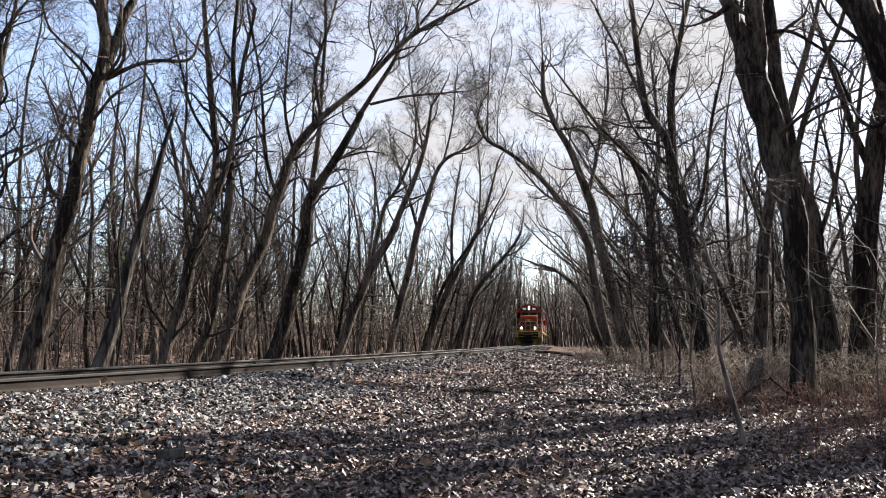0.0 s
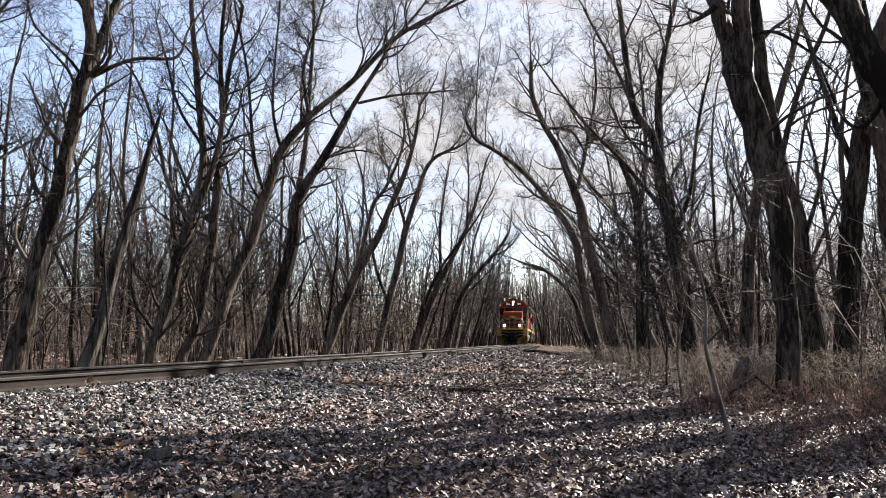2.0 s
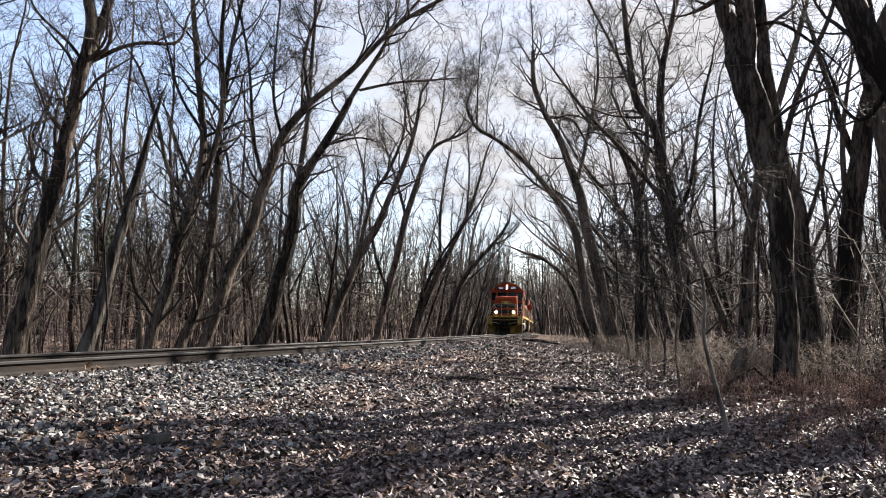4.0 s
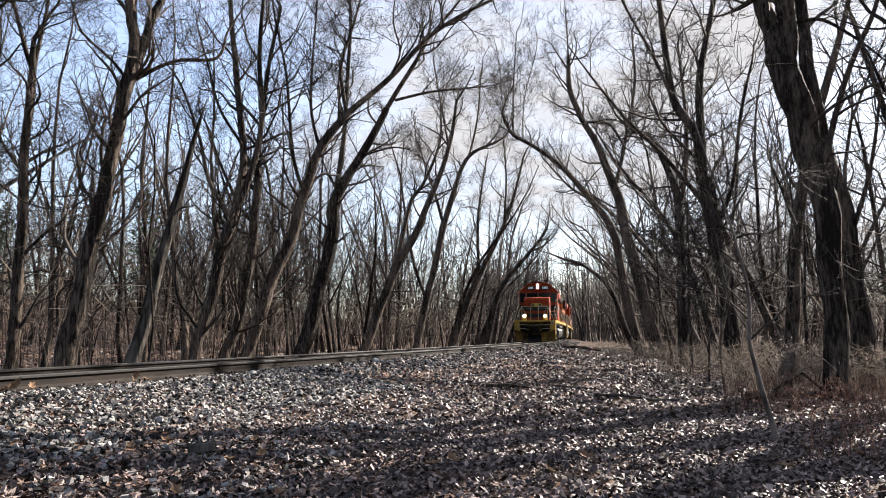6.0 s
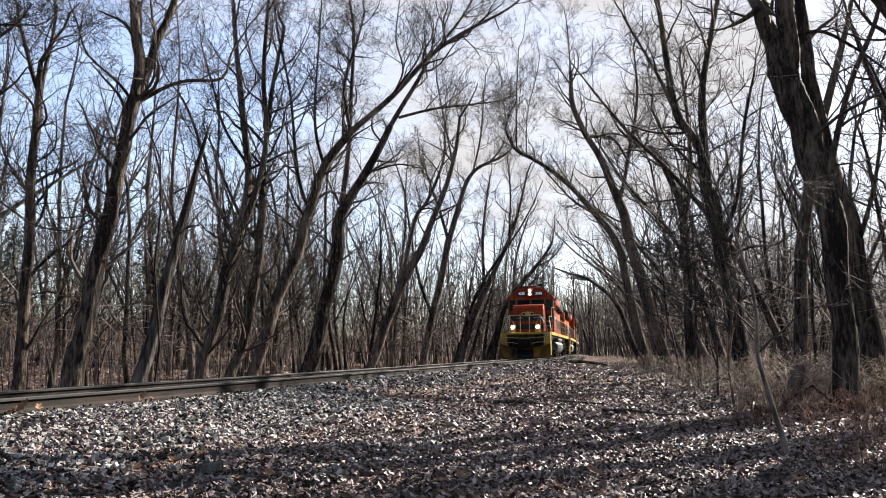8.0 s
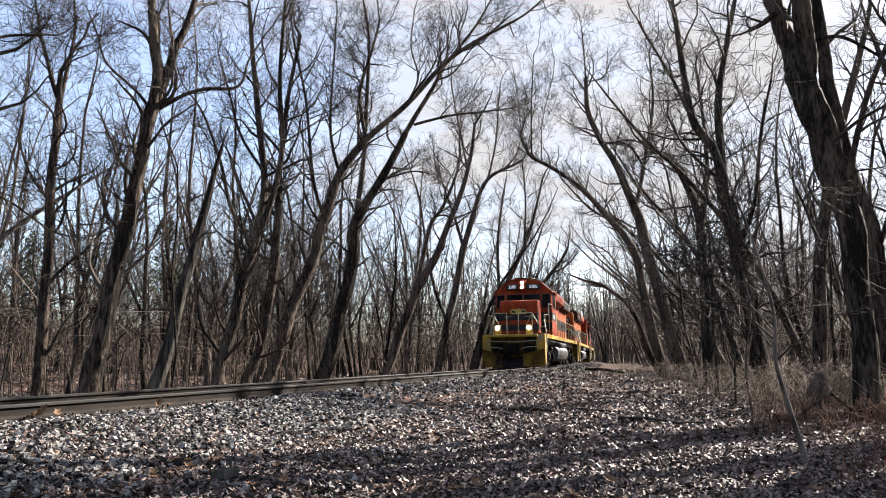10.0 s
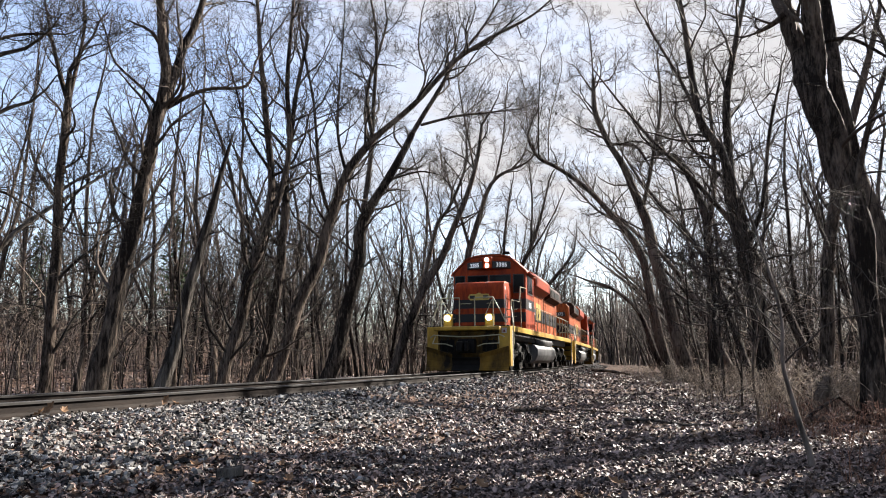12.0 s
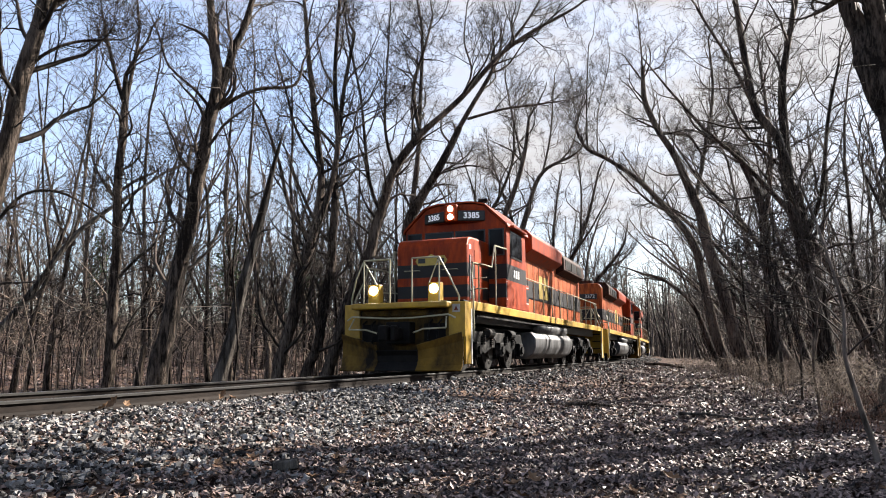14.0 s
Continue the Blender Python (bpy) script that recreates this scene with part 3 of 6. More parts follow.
wood_tree('tree', -5.44, 23.38, -13.1,
          [(0.0, 0.17, 0.333), (0.14, 0.64, 0.305), (0.59, 2.34, 0.277), (0.99, 4.36, 0.249), (1.14, 5.68, 0.231), (1.85, 6.85, 0.166), (2.76, 8.66, 0.139)],
          [[(2.76, 8.66, 0.111), (3.71, 10.33, 0.092), (4.3, 11.4, 0.074), (5.3, 12.74, 0.055), (5.91, 13.87, 0.037)],
           [(1.14, 5.77, 0.12), (1.37, 7.98, 0.102), (1.5, 10.53, 0.083), (1.56, 12.54, 0.065), (1.33, 14.15, 0.046)],
           [(3.05, 8.98, 0.065), (4.31, 9.37, 0.055), (5.4, 9.56, 0.046), (6.32, 9.73, 0.028)],
           [(1.85, 6.95, 0.046), (2.97, 7.34, 0.037), (3.74, 7.25, 0.018)]],
          'big bare tree leaning far over the track', 16, density=1.45)
wood_tree('tree', -4.44, 30.68, -8.2,
          [(0.0, 0.19, 0.263), (0.18, 0.76, 0.239), (0.8, 2.52, 0.239), (1.37, 3.96, 0.227), (2.19, 5.42, 0.191), (2.91, 7.15, 0.155), (3.64, 9.18, 0.119), (3.93, 10.97, 0.084)],
          [[(1.37, 3.96, 0.131), (1.94, 6.64, 0.119), (2.54, 7.64, 0.095), (3.27, 9.42, 0.072), (3.38, 10.94, 0.048)],
           [(3.64, 9.18, 0.06), (3.26, 11.45, 0.048), (3.0, 13.24, 0.036)]],
          'bare tree bowing over the track', 17, last=4, density=1.45)
wood_tree('tree', -2.83, 37.89, -4.3,
          [(-0.0, 0.22, 0.263), (0.17, 0.91, 0.234), (0.81, 3.75, 0.219), (1.53, 6.72, 0.205), (2.12, 8.83, 0.161), (2.87, 10.53, 0.117), (4.29, 11.26, 0.073)],
          [[(2.87, 10.53, 0.073), (3.32, 12.55, 0.059), (3.48, 14.75, 0.044)],
           [(1.53, 6.72, 0.117), (0.93, 8.82, 0.088), (0.32, 10.63, 0.059)],
           [(3.77, 11.07, 0.059), (4.47, 11.95, 0.044), (4.85, 13.84, 0.029)]],
          'bare tree bowing over the track', 18, last=4, density=1.45)
wood_tree('tree', -1.12, 45.99, -1.4,
          [(0.0, 0.19, 0.283), (0.21, 0.89, 0.266), (1.33, 3.98, 0.248), (2.77, 6.84, 0.177), (3.86, 9.39, 0.124), (4.61, 12.34, 0.071)],
          [[(1.69, 4.69, 0.142), (1.7, 8.29, 0.106), (2.06, 11.21, 0.071)],
           [(3.31, 7.93, 0.089), (3.51, 10.85, 0.071), (3.34, 13.45, 0.035)]],
          'bare tree bowing over the track', 19, last=4, density=1.45)
wood_tree('tree', 1.02, 55.99, 1.0,
          [(-0.0, 0.15, 0.323), (0.3, 0.99, 0.302), (1.17, 4.2, 0.259), (2.69, 6.36, 0.194), (4.23, 8.1, 0.151), (4.98, 9.32, 0.086)],
          [[(1.82, 5.27, 0.129), (2.28, 8.54, 0.108), (3.17, 11.18, 0.065)],
           [(3.57, 7.44, 0.108), (4.66, 7.88, 0.086), (5.53, 8.75, 0.043)]],
          'bare tree bowing over the track', 20, last=4, density=1.45)
wood_tree('tree', -7.54, 8.68, -41.0,
          [(0.0, 0.4, 0.212), (0.05, 0.97, 0.186), (0.16, 2.62, 0.164), (0.3, 3.98, 0.15), (0.47, 5.07, 0.137), (0.64, 6.05, 0.12), (0.82, 6.99, 0.089)],
          [[(0.44, 4.98, 0.04), (0.66, 5.3, 0.031), (1.05, 5.59, 0.027), (1.58, 5.76, 0.018)],
           [(0.63, 5.88, 0.044), (0.8, 6.09, 0.035), (1.3, 6.59, 0.027)],
           [(0.16, 2.62, 0.031), (0.55, 3.25, 0.027), (1.11, 3.31, 0.022), (1.72, 2.92, 0.013)]],
          'thick bare tree leaning at the edge of the woods', 21)
wood_tree('tree', -9.1, 14.36, -32.4,
          [(0.0, 0.24, 0.157), (0.03, 0.47, 0.144), (0.06, 1.99, 0.131), (0.05, 3.81, 0.118), (0.03, 5.3, 0.105), (0.08, 6.52, 0.092)],
          [[(0.08, 6.46, 0.065), (-0.15, 7.2, 0.059), (-0.35, 7.95, 0.046), (-0.51, 8.71, 0.026)],
           [(0.08, 6.52, 0.065), (0.19, 7.38, 0.052), (0.27, 8.19, 0.039), (0.16, 9.25, 0.026)],
           [(0.03, 4.3, 0.039), (-0.42, 5.0, 0.033), (-0.69, 5.85, 0.02)]],
          'slim straight bare tree with a forked top', 22)
wood_tree('fallen_trunk', -14.02, 16.95, -39.6,
          [(0.0, 1.51, 0.119), (0.46, 2.09, 0.11), (1.04, 2.99, 0.102), (1.65, 4.09, 0.085), (2.44, 4.95, 0.068), (4.18, 6.45, 0.042)],
          [],
          'fallen slim trunk leaning against other trees', 23, BARK_PALE, density=0.6, last=3)
wood_tree('tree', 5.54, 11.43, 25.8,
          [(0.0, 0.06, 0.362), (-0.01, 0.35, 0.274), (0.01, 1.39, 0.23), (0.0, 2.54, 0.24), (-0.17, 3.74, 0.269), (-0.35, 4.7, 0.293), (-0.53, 5.59, 0.293)],
          [[(-0.56, 5.55, 0.196), (-0.67, 6.2, 0.196), (-0.8, 6.73, 0.186), (-1.0, 7.69, 0.137)],
           [(-0.39, 5.47, 0.186), (-0.38, 6.15, 0.196), (-0.42, 6.65, 0.186), (-0.39, 7.64, 0.137)],
           [(-0.79, 6.63, 0.078), (-1.05, 6.48, 0.059), (-1.25, 6.42, 0.029)],
           [(-0.05, 3.45, 0.068), (0.1, 3.98, 0.064), (0.39, 4.96, 0.059), (0.76, 5.74, 0.049), (0.95, 6.36, 0.034)],
           [(-0.25, 6.03, 0.049), (0.12, 6.0, 0.039), (0.59, 5.58, 0.029), (0.88, 5.25, 0.02)]],
          'massive old tree with ridged bark and twin stems', 24, density=0.25, last=3, girth=0.72)
wood_tree('tree', 7.17, 13.74, 27.5,
          [(0.0, 0.48, 0.31), (-0.06, 1.05, 0.263), (-0.16, 2.65, 0.239), (-0.33, 3.97, 0.215), (-0.55, 5.3, 0.179), (-0.64, 6.64, 0.155), (-0.71, 8.33, 0.107)],
          [[(-0.16, 2.65, 0.06), (0.24, 3.81, 0.048), (0.44, 4.77, 0.036), (0.59, 5.74, 0.024)]],
          'thick bare trunk standing close behind another', 25, density=0.25, last=3)
wood_tree('tree', 5.92, 8.06, 36.3,
          [(-0.0, 0.07, 0.308), (-0.04, 0.79, 0.246), (-0.22, 2.62, 0.216), (-0.47, 3.73, 0.208), (-0.72, 4.45, 0.2), (-1.05, 5.22, 0.177), (-1.35, 6.0, 0.131)],
          [[(-0.57, 3.96, 0.054), (-0.82, 3.59, 0.038), (-1.05, 3.7, 0.027), (-1.26, 4.39, 0.019)]],
          'thick bare tree leaning at the edge of the woods', 26, density=0.3, last=3)
wood_tree('tree', 8.36, 14.8, 29.5,
          [(0.0, 0.05, 0.327), (0.02, 0.61, 0.288), (0.17, 2.75, 0.262), (0.43, 4.47, 0.236), (0.65, 5.62, 0.196), (1.05, 7.22, 0.144)],
          [[(0.42, 4.35, 0.105), (0.05, 5.72, 0.079), (-0.2, 6.86, 0.059), (-0.45, 8.05, 0.039)],
           [(0.19, 3.1, 0.079), (0.16, 4.98, 0.065), (0.34, 6.27, 0.046), (0.56, 7.33, 0.026)]],
          'thick dark tree at the brushy woods edge', 27, density=0.3, last=3)
wood_tree('tree', 6.79, 16.13, 22.8,
          [(0.0, -0.03, 0.216), (0.1, 0.82, 0.182), (0.24, 2.53, 0.168), (0.45, 4.03, 0.148), (0.79, 5.53, 0.121), (1.27, 7.02, 0.088), (1.69, 8.53, 0.054)],
          [[(0.34, 3.28, 0.054), (0.09, 4.18, 0.04), (-0.11, 4.85, 0.027)]],
          'dark straight tree behind the brush', 28, density=0.4, last=3)
wood_tree('tree', 7.15, 19.75, 19.9,
          [(-0.0, -0.26, 0.356), (-0.08, 0.25, 0.291), (-0.29, 1.98, 0.267), (-0.51, 3.84, 0.251), (-0.75, 5.28, 0.242)],
          [[(-0.8, 5.2, 0.178), (-0.93, 6.58, 0.154), (-1.5, 7.8, 0.129), (-1.67, 9.85, 0.105), (-1.86, 11.44, 0.073)],
           [(-0.75, 5.28, 0.162), (-0.79, 7.39, 0.137), (-0.61, 9.02, 0.105), (-0.24, 10.64, 0.081), (-0.05, 11.63, 0.057)],
           [(-0.51, 3.84, 0.097), (-0.01, 5.22, 0.073), (0.3, 7.27, 0.057), (0.65, 8.68, 0.04)],
           [(-0.8, 5.76, 0.065), (-1.69, 6.82, 0.057), (-2.13, 7.87, 0.04)],
           [(-1.5, 7.71, 0.073), (-2.01, 9.04, 0.057), (-2.7, 10.52, 0.04)]],
          'large dark bare tree dividing into two stems', 29)
wood_tree('tree', 7.35, 24.94, 16.4,
          [(0.0, -0.22, 0.26), (-0.09, 0.34, 0.21), (-0.19, 3.39, 0.2), (-0.19, 4.96, 0.18), (-0.37, 6.36, 0.14), (-0.99, 7.81, 0.11), (-1.57, 8.17, 0.08)],
          [[(-0.18, 5.15, 0.12), (0.14, 7.33, 0.1), (0.12, 9.36, 0.08), (-0.0, 11.44, 0.05)],
           [(-1.47, 8.1, 0.05), (-2.25, 8.64, 0.04), (-3.05, 8.6, 0.03)]],
          'bare tree with a bent crown above the path', 30)
wood_tree('tree', 8.22, 31.96, 14.4,
          [(-0.0, -0.09, 0.406), (-0.22, 0.51, 0.343), (-0.79, 3.08, 0.318), (-1.33, 5.6, 0.292), (-1.77, 7.54, 0.254), (-2.48, 9.54, 0.191), (-3.22, 11.05, 0.165), (-3.64, 12.3, 0.152), (-3.69, 13.89, 0.114)],
          [[(-3.69, 13.8, 0.051), (-3.72, 15.32, 0.038), (-3.78, 16.44, 0.025)],
           [(-3.65, 13.12, 0.064), (-4.01, 13.75, 0.051), (-4.37, 14.37, 0.038)],
           [(-3.1, 10.7, 0.089), (-1.96, 10.51, 0.076), (-1.47, 9.73, 0.064)],
           [(-1.77, 7.54, 0.127), (-1.21, 9.98, 0.102), (-0.77, 12.58, 0.076), (-0.83, 15.01, 0.051)],
           [(-3.64, 13.72, 0.051), (-2.91, 13.81, 0.038), (-2.5, 14.64, 0.025)],
           [(-3.1, 10.86, 0.064), (-3.87, 11.37, 0.051), (-4.52, 11.83, 0.025)]],
          'bare tree leaning over the path towards the track', 31, density=1.45)
wood_tree('tree', 8.26, 36.07, 12.9,
          [(-0.0, 0.04, 0.342), (-0.19, 0.86, 0.285), (-0.72, 3.63, 0.256), (-1.07, 5.89, 0.242), (-2.15, 7.8, 0.185), (-3.83, 9.78, 0.142), (-4.99, 10.74, 0.128), (-6.02, 11.41, 0.114), (-6.47, 12.11, 0.085)],
          [[(-6.08, 11.51, 0.043), (-6.06, 14.17, 0.043), (-5.88, 17.28, 0.028)],
           [(-6.47, 12.05, 0.043), (-6.7, 13.6, 0.028), (-6.81, 15.48, 0.028)],
           [(-5.57, 11.14, 0.043), (-5.41, 13.2, 0.028), (-4.79, 15.31, 0.028)],
           [(-2.15, 7.8, 0.1), (-3.27, 8.58, 0.071), (-4.55, 10.12, 0.043)]],
          'bare tree leaning over the path towards the track', 32, density=1.45)
wood_tree('tree', 9.79, 44.95, 12.3,
          [(0.0, 0.08, 0.212), (-0.24, 1.16, 0.177), (-1.26, 3.93, 0.159), (-2.78, 5.36, 0.124), (-4.0, 5.81, 0.089), (-4.88, 6.19, 0.053)],
          [[(-1.26, 3.93, 0.089), (-2.22, 7.12, 0.071), (-3.61, 8.24, 0.053)]],
          'thin bare tree arching over the path', 33, last=3)
wood_tree('sapling', 2.80, 7.22, 21.2,
          [(0.02, -0.05, 0.0333), (-0.03, 0.17, 0.0286), (-0.01, 0.49, 0.0253), (-0.10, 0.92, 0.0200), (-0.09, 1.42, 0.0167), (-0.22, 2.09, 0.0133), (-0.42, 2.81, 0.0100), (-0.53, 3.24, 0.0053)],
          [[(-0.10, 1.25, 0.0086), (-0.29, 1.48, 0.0067), (-0.57, 1.57, 0.0053), (-0.84, 1.77, 0.0033)],
           [(-0.11, 1.42, 0.0086), (-0.30, 1.70, 0.0067), (-0.73, 1.86, 0.0040)],
           [(-0.08, 1.02, 0.0086), (-0.26, 1.36, 0.0067), (-0.37, 2.05, 0.0033)],
           [(-0.13, 1.58, 0.0067), (0.08, 2.02, 0.0053), (0.17, 2.54, 0.0033)],
           [(-0.18, 1.98, 0.0067), (-0.35, 2.57, 0.0053), (-0.59, 3.43, 0.0033)]],
          'thin grey sapling with fine whippy branches', 34, SAPLING_BARK, last=3, density=0.9, girth=0.95)


# ---- the woods behind: slim bare trees ----
def slim_tree(height, r, seed, last, limbs, lean=0.0):
    """One slim woodland tree at the origin, with a trunk and a crown."""
    rng = random.Random(seed)
    root = new("tree")
    n = 9
    p, d, pts = np.array([0.0, 0.0, -0.3]), np.array([lean, rng.gauss(0, 0.05), 1.0]), []
    for i in range(n):
        pts.append(p)
        d = d + np.array([rng.gauss(0, 0.10) - lean * 0.02, rng.gauss(0, 0.10), 0.07])
        d = d / math.sqrt(d @ d)
        p = p + d * (height / (n - 1))
    radii = [r * (1.35 if i == 0 else 1.0) * (1 - 0.86 * i / (n - 1)) + 0.004 for i in range(n)]
    tb, crown = Tubes(), Tubes()
    tb.add(pts, radii, 7)
    if rng.random() < 0.65:     # a second stem
        k = rng.choice((2, 3))
        q, e, fork = pts[k], np.array([rng.gauss(0, 0.35), rng.gauss(0, 0.35), 1.0]), []
        for i in range(6):
            fork.append(q)
            e = e + np.array([rng.gauss(0, 0.05), rng.gauss(0, 0.05), 0.12])
            e = e / math.sqrt(e @ e)
            q = q + e * (height * 0.6 / 5)
        fr = [radii[k] * 0.75 * (1 - 0.85 * i / 5) + 0.004 for i in range(6)]
        tb.add(fork, fr, 6)
        sprout(crown, rng, fork, fr, 1, last, height * 0.3, start=0.15, count=limbs // 2, reach=0.7)
    sprout(crown, rng, pts, radii, 1, last, height * 0.32, start=0.14, count=limbs, reach=0.72)
    tb.build("trunk", BARK, root)
    crown.build("crown", TWIG, root)
    return tagged(root, "slim bare grey-brown tree of the winter woods", "tree", "trees of the woods")


def plant_woods():
    rng = random.Random(21)
    near = [slim_tree(h, r, 100 + i, 3, 12) for i, (h, r) in enumerate([(11, 0.075), (13, 0.10), (10, 0.06), (12, 0.08), (8, 0.045), (14, 0.11)])]
    far = [slim_tree(h, r, 200 + i, 2, 18) for i, (h, r) in enumerate([(14, 0.12), (12, 0.09), (16, 0.15), (10, 0.08)])]
    bowed = [slim_tree(h, r, 300 + i, 3, 12, lean=0.34) for i, (h, r) in enumerate([(13, 0.13), (14, 0.15), (11, 0.11)])]
    bowed_far = [slim_tree(h, r, 310 + i, 2, 18, lean=0.34) for i, (h, r) in enumerate([(13, 0.13), (12, 0.12)])]
    used = set()

    def put(kinds, x, y, turn=None):
        src = rng.choice(kinds)
        z = float(ground_z(x, y)[0])
        m = pose(x, y, z, rng.gauss(0, 2.5), rng.gauss(0, 2.5), rng.uniform(0, 360) if turn is None else turn) @ Matrix.Scale(rng.uniform(0.8, 1.15), 4)
        if src.name in used:
            copy_thing(src, m)
        else:
            used.add(src.name)
            src.matrix_basis = m

    # along both sides of the line, bowing over it
    for s in np.arange(48, 128, 3.2):
        for side in (-1, 1):
            lat = side * rng.uniform(4.4, 6.0) if side < 0 else rng.uniform(7.5, 10.0)
            x, y, h = on_track(s + rng.uniform(-1.2, 1.2), lat)
            put(bowed if s < 72 else bowed_far, x, y, turn=-math.degrees(h) + (0 if side < 0 else 180) + rng.uniform(-30, 30))
    spots = []
    while len(spots) < 54:      # left of the line
        az, d = rng.uniform(-46, 4), rng.uniform(20, 50)
        spots.append((az, d))
    while len(spots) < 92:      # right of the path
        az, d = rng.uniform(12, 40), rng.uniform(15, 46)
        spots.append((az, d))
    for az, d in spots:
        x, y = d * math.sin(radians(az)), d * math.cos(radians(az))
        u = float(beside(x, y)[0][0])
        if (u < -6.0 or u > 11.0) and not (az > 24 and d < 25):
            put(near if d < 34 else far, x, y)
    for _ in range(85):
        az, d = rng.uniform(-48, 50), rng.uniform(46, 85)
        x, y = d * math.sin(radians(az)), d * math.cos(radians(az))
        u = float(beside(x, y)[0][0])
        if u < -6.0 or u > 10.0:
            put(far, x, y)
    for _ in range(26):      # slender trees behind the leaning ones
        az, d = rng.uniform(-18, -1), rng.uniform(25, 46)
        x, y = d * math.sin(radians(az)), d * math.cos(radians(az))
        if float(beside(x, y)[0][0]) < -5.5:
            put(near, x, y)
    for _ in range(46):      # thicker where the line bends away
        az, d = rng.uniform(-24, 12), rng.uniform(48, 90)
        x, y = d * math.sin(radians(az)), d * math.cos(radians(az))
        u = float(beside(x, y)[0][0])
        if u < -6.0 or u > 10.0:
            put(far, x, y)
    for s in np.arange(27, 48, 2.6):     # the right-hand edge, leaning over the path
        x, y, h = on_track(s, rng.uniform(9.5, 11.5))
        put(bowed, x, y, turn=-math.degrees(h) + 180 + rng.uniform(-35, 35))
    for _ in range(26):
        az, d = rng.uniform(9, 23), rng.uniform(28, 60)
        x, y = d * math.sin(radians(az)), d * math.cos(radians(az))
        if float(beside(x, y)[0][0]) > 9.5:
            put(near if d < 36 else far, x, y)
    poles = [slim_tree(14, 0.22, 401, 2, 6), slim_tree(15, 0.19, 403, 2, 6)]
    thick = [slim_tree(15, 0.22, 411, 2, 5), slim_tree(14, 0.19, 414, 2, 5)]
    for x, y in ((6.1, 6.7), (7.3, 10.1), (5.2, 4.7)):
        put(thick, x, y)
    broad = slim_tree(17, 0.32, 421, 2, 5)
    for x, y in ((8.0, 11.4), (9.4, 13.7)):
        put([broad], x, y)
    whips = [slim_tree(h, r, 500 + i, 2, 7, lean=l) for i, (h, r, l) in enumerate([(4.6, 0.030, -0.2), (6.0, 0.040, 0.15), (3.6, 0.022, -0.1)])]
    for w in whips:
        w["label"] = "thin crooked sapling at the brushy woods edge"
        w["category"] = "sapling"
    for x, y in ((4.5, 13.2), (5.0, 15.6), (5.6, 19.0), (6.2, 23.0), (6.4, 13.0), (6.6, 9.6), (7.4, 12.2), (7.6, 17.0), (8.3, 20.6)):
        put(whips, x, y)
    for x, y in ((10.6, 16.2), (13.4, 18.0), (9.9, 10.3), (11.6, 13.1)):
        put(poles, x, y)
    for t in near + far + bowed + bowed_far + poles + thick + whips:
        if t.name not in used:
            put([t], 40 + rng.uniform(0, 20), 30)


plant_woods()


